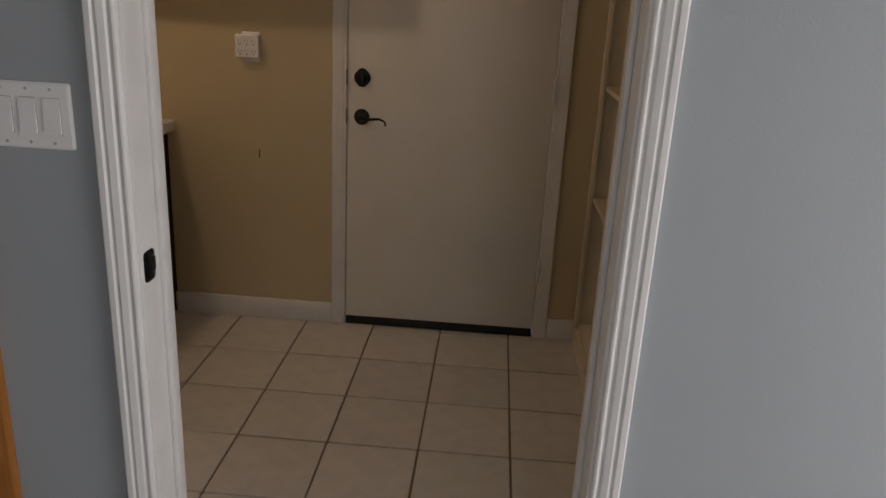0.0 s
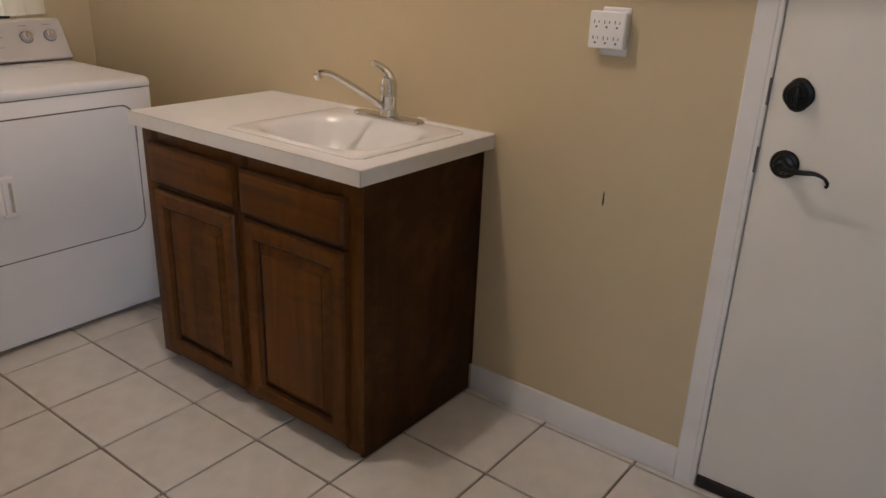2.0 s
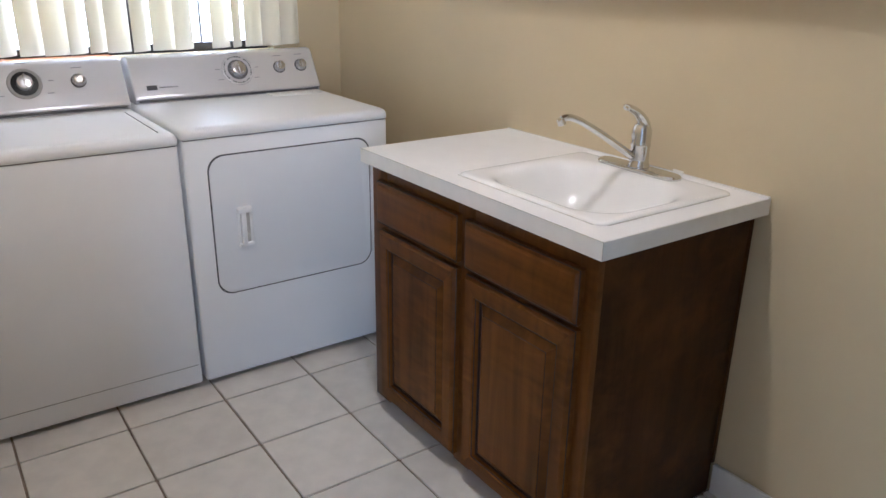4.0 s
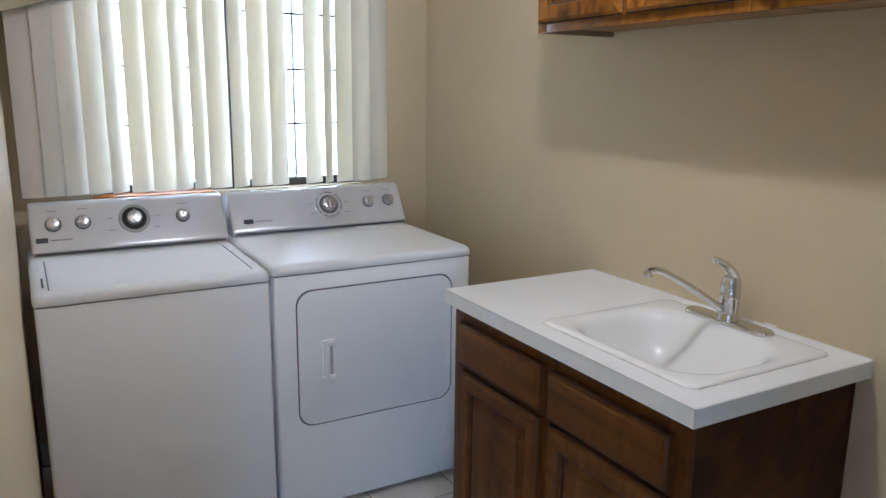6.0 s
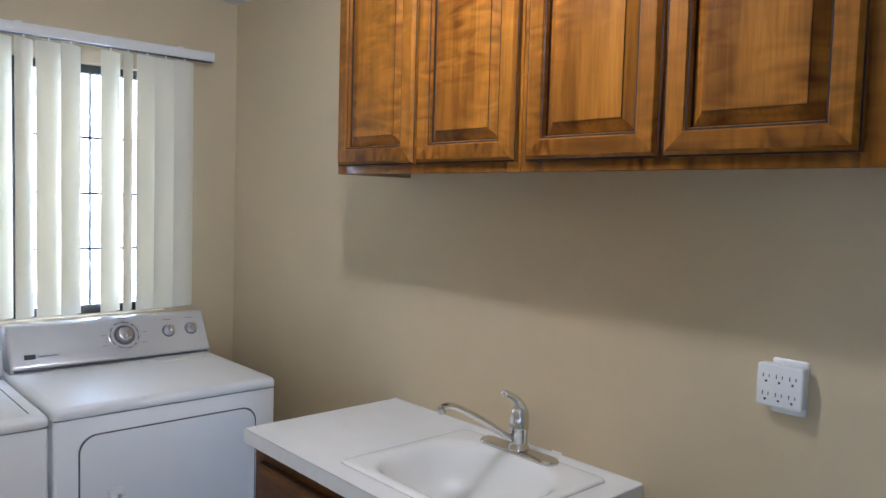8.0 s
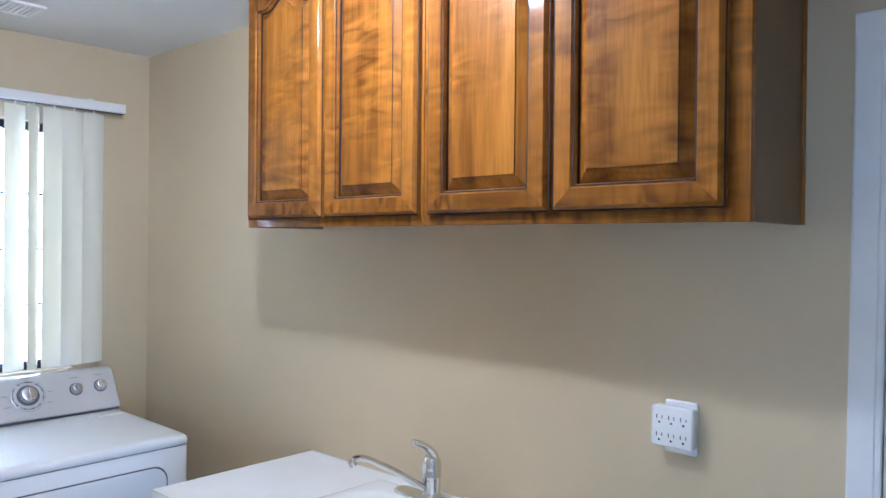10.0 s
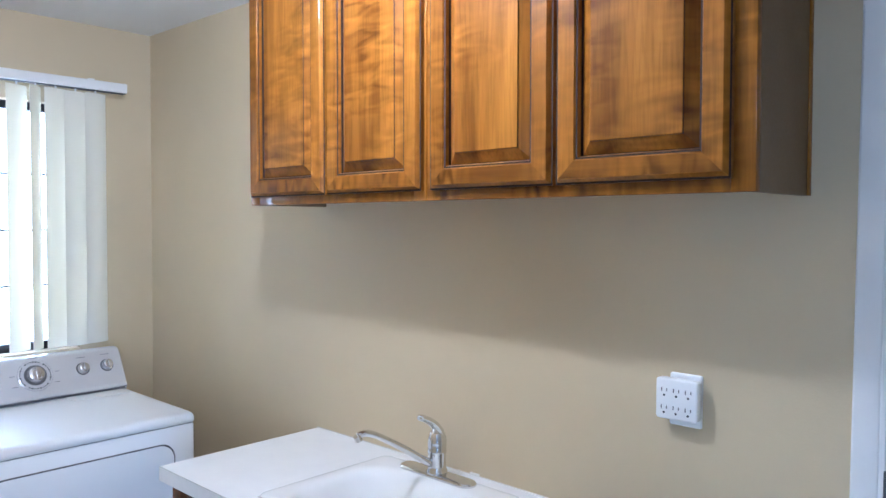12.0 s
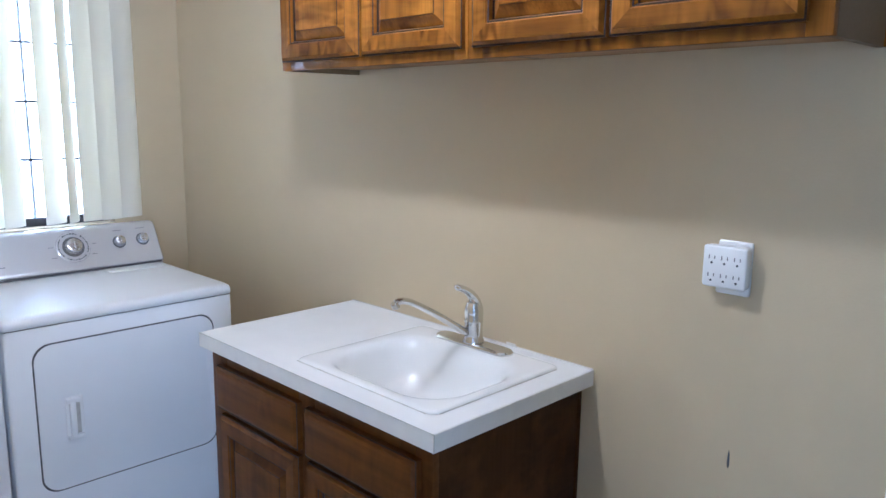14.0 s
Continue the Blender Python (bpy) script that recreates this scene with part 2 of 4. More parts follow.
def skin(bm, loops, cap0=True, cap1=True, ring=True):
    """Joins loops of points, all of one length, into a skin."""
    rows = [[bm.verts.new(p) for p in lp] for lp in loops]
    n = len(rows[0])
    for a, b in zip(rows, rows[1:]):
        for i in range(n if ring else n - 1):
            j = (i + 1) % n
            bm.faces.new((a[i], a[j], b[j], b[i]))
    if cap0:
        bm.faces.new(rows[0][::-1])
    if cap1:
        bm.faces.new(rows[-1])
    return bm


def lathe(bm, profile, m=Matrix(), seg=24):
    loops = [[m @ Vector((r * math.cos(a), r * math.sin(a), z)) for a in (2 * math.pi * i / seg for i in range(seg))] for r, z in profile]
    return skin(bm, loops)


def tube(bm, pts, radii, seg=12, flat=1.0):
    """A round bar along points; radii for each point."""
    pts = [Vector(p) for p in pts]
    loops = []
    for i, p in enumerate(pts):
        d = (pts[min(i + 1, len(pts) - 1)] - pts[max(i - 1, 0)]).normalized()
        u = d.cross(Vector((0, 0, 1)))
        u = (u if u.length > 1e-3 else Vector((1, 0, 0))).normalized()
        w = u.cross(d)
        r = radii[i] if isinstance(radii, (list, tuple)) else radii
        loops.append([p + r * (math.cos(a) * u + flat * math.sin(a) * w) for a in (2 * math.pi * k / seg for k in range(seg))])
    return skin(bm, loops)


def rounded(w, h, r, n=6):
    """The outline of a rounded rectangle about its centre."""
    pts = []
    for cx, cy, a0 in ((w / 2 - r, h / 2 - r, 0), (-w / 2 + r, h / 2 - r, 90), (-w / 2 + r, -h / 2 + r, 180), (w / 2 - r, -h / 2 + r, 270)):
        for i in range(n + 1):
            a = radians(a0 + 90 * i / n)
            pts.append((cx + r * math.cos(a), cy + r * math.sin(a)))
    return pts


def spline(pts, n=8):
    """Catmull-Rom through points."""
    pts = [Vector(p) for p in pts]
    q = [pts[0] * 2 - pts[1], *pts, pts[-1] * 2 - pts[-2]]
    out = []
    for i in range(1, len(q) - 2):
        for k in range(n):
            t = k / n
            out.append(0.5 * (2 * q[i] + (q[i + 1] - q[i - 1]) * t + (2 * q[i - 1] - 5 * q[i] + 4 * q[i + 1] - q[i + 2]) * t * t
                              + (3 * q[i] - q[i - 1] - 3 * q[i + 1] + q[i + 2]) * t ** 3))
    return out + [pts[-1]]


# ---- the rooms ----
X0, X1 = -3.535, 0.55          # laundry: window wall, shelf wall
Y0, Y1 = 1.526, 3.28           # laundry: doorway wall, sink wall
YK = 1.40                      # doorway wall, kitchen side
H = 2.475
JL, JR, HEAD = -0.540, 0.365, 2.05    # doorway
DL, DR, DH = -0.505, 0.368, 2.05     # outer door
WY0, WY1, WZ0, WZ1 = 1.84, 2.95, 1.075, 2.12    # window
KX0, KX1, KY0 = -2.6, 2.6, -2.6      # kitchen


def setting(name, bm, material, label, category="wall"):
    return solid(name, bm, material, label, category, kind="structure")


bm = bmesh.new()
box(bm, X0 - 0.2, DL - 0.02, Y1, Y1 + 0.14, 0, H)
box(bm, DR + 0.02, 1.1, Y1, Y1 + 0.14, 0, H)
box(bm, DL - 0.02, DR + 0.02, Y1, Y1 + 0.14, DH + 0.02, H)
setting("wall_north", bm, BEIGE, "smooth beige painted wall behind the sink")
bm = bmesh.new()
box(bm, X0 - 0.16, X0, Y0 - 0.135, WY0, 0, H)
box(bm, X0 - 0.16, X0, WY1, Y1, 0, H)
box(bm, X0 - 0.16, X0, WY0, WY1, 0, WZ0)
box(bm, X0 - 0.16, X0, WY0, WY1, WZ1, H)
setting("wall_west", bm, BEIGE, "beige painted wall with the window")
bm = bmesh.new()
for y0, y1 in ((YK + 0.06, Y0),):
    box(bm, X0, JL - 0.02, y0, y1, 0, H)
    box(bm, JR + 0.02, 1.0, y0, y1, 0, H)
    box(bm, JL - 0.02, JR + 0.02, y0, y1, HEAD + 0.02, H)
setting("wall_south", bm, BEIGE, "beige painted wall beside the doorway")
bm = bmesh.new()
box(bm, KX0 - 0.1, JL - 0.02, YK, YK + 0.06, 0, H)
box(bm, JR + 0.02, KX1 + 0.1, YK, YK + 0.06, 0, H)
box(bm, JL - 0.02, JR + 0.02, YK, YK + 0.06, HEAD + 0.02, H)
setting("wall_kitchen_north", bm, GREY, "blue-grey painted wall round the doorway")
bm = bmesh.new()
box(bm, 1.0, 1.1, YK + 0.06, Y1, 0, H)
setting("wall_east", bm, CREAM, "cream painted wall behind the shelves")
# unseen kitchen walls; the south and east openings are added for the lamps
bm = bmesh.new()
box(bm, KX0 - 0.1, KX0, KY0 - 0.1, YK, 0, H)
box(bm, KX0, 0.1, KY0 - 0.1, KY0, 0, H)
box(bm, 1.3, KX1 + 0.1, KY0 - 0.1, KY0, 0, H)
box(bm, 0.1, 1.3, KY0 - 0.1, KY0, 0, 1.0)
box(bm, 0.1, 1.3, KY0 - 0.1, KY0, 2.15, H)
box(bm, KX1, KX1 + 0.1, KY0, -0.60, 0, H)
box(bm, KX1, KX1 + 0.1, 0.90, YK, 0, H)
box(bm, KX1, KX1 + 0.1, -0.60, 0.90, 0, 0.06)
box(bm, KX1, KX1 + 0.1, -0.60, 0.90, 2.10, H)
setting("wall_kitchen", bm, GREY, "blue-grey painted kitchen walls out of view, openings added for daylight")
setting("ceiling", B(X0 - 0.16, 1.1, YK + 0.03, Y1 + 0.14, H, H + 0.1), CEIL, "white lightly textured ceiling", "ceiling")
setting("ceiling_kitchen", B(KX0 - 0.1, KX1 + 0.1, KY0 - 0.1, YK + 0.03, H, H + 0.1), CEIL, "white kitchen ceiling", "ceiling")
floor = setting("floor", B(KX0 - 0.2 - 1.0, KX1 + 0.1, KY0 - 0.1, Y1 + 0.14, -0.12, -0.007), GROUT, "pale ceramic floor tiles with brown grout", "floor")

CX_END = -1.300                # where the base cabinet ends

# baseboards
def baseboard(name, x0, x1, y0, y1):
    setting(name, B(x0, x1, y0, y1, 0.0, 0.098, 0.004), WHITE, "white painted baseboard", "baseboard")


baseboard("baseboard", CX_END, DL - 0.062, Y1 - 0.013, Y1)
baseboard("baseboard", DR + 0.064, X1, Y1 - 0.013, Y1)
baseboard("baseboard", X0 + 0.013, -2.3, Y1 - 0.013, Y1)
baseboard("baseboard", X0, X0 + 0.013, Y0, Y1)


# doorway between the kitchen and the laundry
def casing_profile(w, t):
    """Moulded casing in section: across, proud."""
    return [(0, 0), (0, t * 0.55), (w * 0.05, t * 0.75), (w * 0.12, t * 0.8), (w * 0.2, t * 0.62), (w * 0.27, t * 0.6), (w * 0.34, t * 0.82), (w * 0.55, t * 0.95),
            (w * 0.62, t * 0.8), (w * 0.68, t * 0.8), (w * 0.75, t), (w * 0.93, t), (w, t * 0.8), (w, 0)]


def casing(bm, xin, sign, y, out, z0, z1, w=0.07, t=0.02):
    """An upright casing from the jamb edge outwards; out: the way it stands proud."""
    pr = casing_profile(w, t)
    skin(bm, [[(xin + sign * a, y + out * b, z) for a, b in pr] for z in (z0, z1 + w)])


doorway = setting("door_1", B(JL - 0.02, JL, YK - 0.004, Y0 + 0.004, 0, HEAD, 0.002), WHITE, "white painted doorway with moulded casing", "doorway")
part("jamb", B(JR, JR + 0.02, YK - 0.004, Y0 + 0.004, 0, HEAD, 0.002), WHITE, doorway)
part("head_jamb", B(JL - 0.02, JR + 0.02, YK - 0.004, Y0 + 0.004, HEAD, HEAD + 0.02, 0.002), WHITE, doorway)
part("door_stop", B(JL, JL + 0.011, 1.475, 1.51, 0, HEAD, 0.002), WHITE, doorway)
part("door_stop", B(JR - 0.011, JR, 1.475, 1.51, 0, HEAD, 0.002), WHITE, doorway)
for xin, sg in ((JL - 0.006, -1), (JR + 0.006, 1)):
    for y, o in ((YK, -1), (Y0, 1)):
        bm = bmesh.new()
        casing(bm, xin, sg, y, o, 0, HEAD, w=0.058, t=0.02 if o < 0 else 0.014)
        part("casing", bm, WHITE, doorway, smooth=25)
for y, o in ((YK, -1), (Y0, 1)):
    bm = bmesh.new()
    skin(bm, [[(x, y + o * b, HEAD + 0.006 + a) for a, b in casing_profile(0.058, 0.0215 if o < 0 else 0.0155)] for x in (JL - 0.064, JR + 0.064)])
    part("casing", bm, WHITE, doorway, smooth=25)
bm = bmesh.new()
skin(bm, [[(JL + d, 1.429 + y * k, 0.928 + z * k) for y, z in rounded(0.044, 0.064, 0.010)] for d, k in ((0.0, 1), (0.0025, 1), (0.0035, 0.92))])
plate = part("strike_plate", bm, BRONZE, doorway, "dark bronze strike plate")
bm = bmesh.new()
skin(bm, [[(JL + d, 1.444 + y, 0.928 + z) for y, z in rounded(0.014, 0.030, 0.004)] for d in (0.003, 0.0042)])
part("latch_hole", bm, RUBBER, plate)
for z in (-0.024, 0.024):
    bm = bmesh.new()
    lathe(bm, [(0.0035, 0.003), (0.0035, 0.0042), (0.001, 0.0045)], pose(JL, 1.441, 0.928 + z, 0, 90), 10)
    part("screw", bm, BRONZE, plate)

# outer door
outer = setting("door_2", B(DL + 0.002, DR - 0.002, Y1 - 0.004, Y1 + 0.040, 0.04, DH - 0.003, 0.002), DOORPAINT, "white painted flush door, closed, black sweep below", "door")
part("sweep", B(DL + 0.004, DR - 0.006, Y1 - 0.010, Y1 + 0.03, 0.002, 0.040, 0.004), RUBBER, outer, "black rubber door sweep")
# nearly flat casing in section: across, proud
FLAT_CASING = [(0, 0), (0, 0.008), (0.003, 0.0105), (0.010, 0.0105), (0.0125, 0.0085), (0.015, 0.0105), (0.050, 0.0125), (0.058, 0.012), (0.062, 0.009), (0.062, 0)]
for xin, sg in ((DL, -1), (DR, 1)):
    bm = B(min(xin, xin + sg * 0.060), max(xin, xin + sg * 0.060), Y1 - 0.001, Y1 + 0.06, 0, DH + 0.058)
    skin(bm, [[(xin + sg * a, Y1 - 0.001 - b, z) for a, b in FLAT_CASING] for z in (0, DH + 0.060)])
    part("casing", bm, WHITE, outer, smooth=25)
bm = B(DL, DR, Y1 - 0.001, Y1 + 0.06, DH, DH + 0.058)
skin(bm, [[(x, Y1 - 0.001 - b, DH + a) for a, b in [(p, q * 1.06) for p, q in FLAT_CASING]] for x in (DL - 0.062, DR + 0.062)])
part("casing", bm, WHITE, outer, smooth=25)
part("threshold", B(DL, DR, Y1 + 0.0, Y1 + 0.14, -0.006, 0.002), DARKGAP, outer)
for z in (0.335, 1.122, 1.86):
    bm = bmesh.new()
    for k in range(3):
        lathe(bm, [(0.0055, -0.05 + 0.034 * k), (0.0065, -0.049 + 0.034 * k), (0.0065, -0.018 + 0.034 * k), (0.0055, -0.017 + 0.034 * k)], pose(DR - 0.001, Y1 - 0.022, z), 12)
    lathe(bm, [(0.003, -0.058), (0.0045, -0.056), (0.0045, 0.058), (0.003, 0.060)], pose(DR - 0.001, Y1 - 0.022, z), 10)
    box(bm, DR - 0.008, DR + 0.012, Y1 - 0.0185, Y1 - 0.0165, z - 0.05, z + 0.05)
    part("hinge", bm, WHITE, outer, "painted-over butt hinge")
bx, lz, bz = -0.440, 0.966, 1.130
bm = bmesh.new()
m = pose(bx, Y1 - 0.004, bz, 90)
skin(bm, [[m @ Vector((0.92 * r * (1 + 0.10 * abs(math.cos(2 * a))) * math.cos(a), 1.06 * r * (1 + 0.06 * abs(math.cos(2 * a))) * math.sin(a), z)) for a in (2 * math.pi * i / 48 for i in range(48))]
          for r, z in ((0.034, 0), (0.035, 0.004), (0.031, 0.011), (0.025, 0.013), (0.023, 0.017), (0.02, 0.019))])
bolt = part("deadbolt", bm, BRONZE, outer, "dark bronze scalloped deadbolt")
bm = bmesh.new()
tube(bm, [(bx, Y1 - 0.020, bz), (bx, Y1 - 0.034, bz)], [0.008, 0.007], 12)
box(bm, bx - 0.006, bx + 0.006, Y1 - 0.044, Y1 - 0.032, bz - 0.02, bz + 0.02, 0.004)
part("thumb_turn", bm, BRONZE, bolt)
bm = bmesh.new()
lathe(bm, [(0.033, 0), (0.034, 0.004), (0.030, 0.010), (0.024, 0.012), (0.022, 0.017), (0.014, 0.019), (0.012, 0.045), (0.013, 0.05), (0.012, 0.055)], pose(bx, Y1 - 0.004, lz, 90), 28)
handle = part("lever_handle", bm, BRONZE, outer, "dark bronze curved lever handle")
bm = bmesh.new()
pts = spline([(bx, Y1 - 0.053, lz), (bx + 0.025, Y1 - 0.058, lz - 0.002), (bx + 0.052, Y1 - 0.060, lz - 0.001), (bx + 0.080, Y1 - 0.058, lz + 0.001), (bx + 0.100, Y1 - 0.056, lz - 0.006), (bx + 0.109, Y1 - 0.055, lz - 0.018), (bx + 0.106, Y1 - 0.054, lz - 0.026)], 5)
tube(bm, pts, [0.0085 - 0.0045 * min(1, 1.6 * i / (len(pts) - 1)) for i in range(len(pts))], 12)
part("lever", bm, BRONZE, handle)
for z in (bz, lz):
    part("edge_latch", B(DL - 0.003, DL + 0.001, Y1 - 0.0125, Y1 - 0.006, z - 0.032, z + 0.032), DARKGAP, outer)


# window and vertical blind
win = setting("window_1", B(X0 - 0.11, X0 - 0.06, WY0, WY1, WZ0, WZ0 + 0.035, 0.003), FRAME, "dark aluminium sliding window with white grid", "window")
for y0, y1, z0, z1 in ((WY0, WY0 + 0.035, WZ0 + 0.035, WZ1 - 0.035), (WY1 - 0.035, WY1, WZ0 + 0.035, WZ1 - 0.035), (WY0, WY1, WZ1 - 0.035, WZ1), (2.350, 2.382, WZ0 + 0.035, WZ1 - 0.035)):
    part("frame", B(X0 - 0.11, X0 - 0.06, y0, y1, z0, z1, 0.003), FRAME, win)
for y0, y1 in ((WY0 + 0.036, 2.349), (2.383, WY1 - 0.036)):
    p = part("pane", B(X0 - 0.090, X0 - 0.086, y0, y1, WZ0 + 0.036, WZ1 - 0.036), GLASS, win)
    p.visible_shadow = False
    for z in (1.350, 1.585, 1.820):
        part("muntin", B(X0 - 0.082, X0 - 0.070, y0, y1, z - 0.005, z + 0.005), FRAME, win)
    ym = 2.075 if y0 < 2 else 2.655
    part("muntin", B(X0 - 0.0815, X0 - 0.0705, ym - 0.005, ym + 0.005, WZ0 + 0.036, WZ1 - 0.036), BAR, win)
setting("window_sill", B(X0 - 0.06, X0 + 0.032, WY0 - 0.04, 2.27, WZ0 - 0.012, WZ0 + 0.006, 0.004), ORANGE, "honey coloured wooden window sill", "sill")
solid("backdrop", B(X0 - 2.4, X0 - 2.3, -1.5, 6.5, -0.5, 5.0), HAZE, "overexposed daylight outside the window", "backdrop", kind="structure")

blind = thing("vertical_blind", (X0, 2.33, 2.2), "white vinyl vertical blind half open before the window", "blind")


def put(name, bm, material, parent, label="", smooth=29):
    """A part whose mesh is given in room coordinates under a thing placed elsewhere."""
    bmesh.ops.translate(bm, verts=bm.verts, vec=-Vector(parent.location))
    return part(name, bm, material, parent, label, smooth)


bm = B(X0 + 0.052, X0 + 0.105, 1.56, 3.125, 2.182, 2.222, 0.004)
put("headrail", bm, PLASTIC, blind, "white headrail")
put("rail_groove", B(X0 + 0.062, X0 + 0.095, 1.562, 3.121, 2.1795, 2.1835), DARKGAP, blind)
for y in (1.75, 2.35, 2.98):
    put("bracket", B(X0, X0 + 0.085, y - 0.012, y + 0.012, 2.2215, 2.230), PLASTIC, blind)
# (y, degrees turned from flat against the window)
VANES = [(1.606, -4), (1.682, -24), (1.751, -26), (1.828, -24), (1.899, -44), (1.982, -22), (2.065, -17), (2.140, -41), (2.213, -35), (2.285, -16), (2.369, -37), (2.457, -6), (2.537, -29),
         (2.688, -24), (2.758, -48), (2.836, -13), (2.915, -8), (2.997, -13)]
rng = random.Random(4)
for y, deg in VANES:
    bm = bmesh.new()
    loops = []
    for z in (1.100, 1.4, 1.8, 2.168):
        z += rng.uniform(-0.002, 0.002)
        a = radians(90 - deg + rng.uniform(-1.5, 1.5))
        lp = []
        for s in range(9):
            u = (s / 8 - 0.5) * 0.097
            bow = 0.010 * (1 - (2 * u / 0.097) ** 2)
            lp.append(Vector((X0 + 0.078 + u * math.cos(a) + bow * math.sin(a), y + u * math.sin(a) - bow * math.cos(a), z)))
        back = [p + Vector((math.sin(a) * -0.0012, math.cos(a) * 0.0012, 0)) for p in reversed(lp)]
        loops.append(lp + back)
    skin(bm, loops)
    vane = put("vane", bm, VANE, blind)
    bm = B(X0 + 0.074, X0 + 0.082, y - 0.003, y + 0.003, 2.152, 2.182, 0.001)
    bmesh.ops.translate(bm, verts=bm.verts, vec=-Vector(blind.location))
    part("hanger", bm, PLASTIC, vane)


# ---- cabinets ----
def top_curve(u, arch):
    """Rise of a cathedral top, u from -1 to 1."""
    a = abs(u)
    return arch * (0.5 + 0.5 * math.cos(math.pi * min(a / 0.78, 1.0)))


def outline(w, h, rail, stile, arch, n=24):
    """Opening of a panelled door, from its lower left round; arch: rise of the top."""
    iw, z0, z1 = w / 2 - stile, rail, h - rail - arch
    pts = [(-iw, z0), (iw, z0)]
    for i in range(n + 1):
        u = 1 - 2 * i / n
        pts.append((iw * u, z1 + top_curve(u, arch)))
    return pts


def shrink(pts, d):
    xs, zs = [p[0] for p in pts], [p[1] for p in pts]
    cx, cz = (min(xs) + max(xs)) / 2, (min(zs) + max(zs)) / 2
    fx, fz = 1 - 2 * d / (max(xs) - min(xs)), 1 - 2 * d / (max(zs) - min(zs))
    return [(cx + (x - cx) * fx, cz + (z - cz) * fz) for x, z in pts]


def panel_door(x0, x1, z0, z1, y, parent, mt, mtp, arch=0.0, rail=0.062, stile=0.058, t=0.022, label=""):
    """A frame-and-raised-panel door whose face looks to -y at the depth y."""
    w, h, cx = x1 - x0, z1 - z0, (x0 + x1) / 2
    o = Vector((cx, y, z0)) - Vector(parent.location)
    inner = outline(w, h, rail, stile, arch)
    outer_pts = [(-w / 2, 0), (w / 2, 0)] + [(w / 2 * (1 - 2 * i / 24), h) for i in range(25)]
    P = lambda pts, d: [o + Vector((a, d, b)) for a, b in pts]
    bm = bmesh.new()
    skin(bm, [P(outer_pts, t), P(outer_pts, 0.010), P(shrink(outer_pts, 0.004), 0.0095), P(shrink(outer_pts, 0.009), 0.0025), P(shrink(outer_pts, 0.012), 0.0),
              P(shrink(inner, -0.010), 0.0), P(shrink(inner, -0.007), 0.0035), P(shrink(inner, -0.003), 0.0045), P(inner, 0.013), P(inner, 0.0195)], cap1=False)
    n = len(inner)
    bm.faces.ensure_lookup_table()
    for f in bm.faces[4 * n:5 * n]:
        if f.calc_center_median().z + parent.location.z < z0 + rail * 0.9 or f.calc_center_median().z + parent.location.z > z1 - rail * 0.9 - arch:
            f.material_index = 2
    for k in (1, 6, 8):
        for f in bm.faces[k * n:(k + 1) * n]:
            f.material_index = 1
    door = part("door", bm, [mt, GROOVE_TONE, {UPPER: UPPERX, BASE: BASEX}.get(mt, mt)], parent, label, 22)
    bm = bmesh.new()
    skin(bm, [P(shrink(inner, -0.004), 0.0190), P(shrink(inner, 0.002), 0.0188), P(shrink(inner, 0.0275), 0.0034), P(shrink(inner, 0.0280), 0.0010), P(shrink(inner, 0.0300), 0.0002)], cap0=False)
    bm.faces.ensure_lookup_table()
    for k in (0, 2):
        for f in bm.faces[k * n:(k + 1) * n]:
            f.material_index = 1
    part("panel", bm, [mtp, GROOVE_TONE], door, smooth=20)
    return door


def drawer_front(x0, x1, z0, z1, y, parent, mt, t=0.02):
    w, h = x1 - x0, z1 - z0
    o = Vector(((x0 + x1) / 2, y, (z0 + z1) / 2)) - Vector(parent.location)
    R = rounded(w, h, 0.004, 3)
    bm = bmesh.new()
    skin(bm, [[o + Vector((a, d, b)) for a, b in shrink(R, k)] for k, d in ((0, t), (0, 0.010), (0.004, 0.0095), (0.010, 0.003), (0.016, 0.0005), (0.019, 0.0))])
    bm.faces.ensure_lookup_table()
    for f in bm.faces[len(R):2 * len(R)]:
        f.material_index = 1
    return part("drawer_front", bm, [mt, GROOVE_TONE], parent, smooth=22)


# base cabinet with the sink
CX0, CX1, CYF = -2.272, -1.305, 2.722
base = thing("base_cabinet", (-1.79, 3.0, 0), "dark brown oak sink cabinet with two doors and drawers", "cabinet")
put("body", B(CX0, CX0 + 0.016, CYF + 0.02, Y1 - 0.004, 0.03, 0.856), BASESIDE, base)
put("side_panel", B(CX1 - 0.016, CX1, CYF + 0.02, Y1 - 0.015, 0.006, 0.856, 0.001), BASESIDE, base, "scuffed side panel, coloured darker than the front")
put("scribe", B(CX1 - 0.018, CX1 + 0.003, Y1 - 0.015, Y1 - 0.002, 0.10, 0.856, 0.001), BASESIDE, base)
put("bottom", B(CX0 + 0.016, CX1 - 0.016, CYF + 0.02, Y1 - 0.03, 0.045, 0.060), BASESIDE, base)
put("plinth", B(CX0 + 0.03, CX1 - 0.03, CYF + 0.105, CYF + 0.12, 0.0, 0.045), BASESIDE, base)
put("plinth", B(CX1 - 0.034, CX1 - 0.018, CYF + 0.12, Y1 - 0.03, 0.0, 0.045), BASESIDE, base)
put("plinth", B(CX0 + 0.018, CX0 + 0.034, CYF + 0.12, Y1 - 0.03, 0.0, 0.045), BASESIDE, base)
for x0, x1 in ((CX0, -2.185), (-1.815, -1.742), (-1.360, CX1)):
    put("stile", B(x0, x1, CYF, CYF + 0.02, 0.032, 0.856, 0.0015), BASE, base)
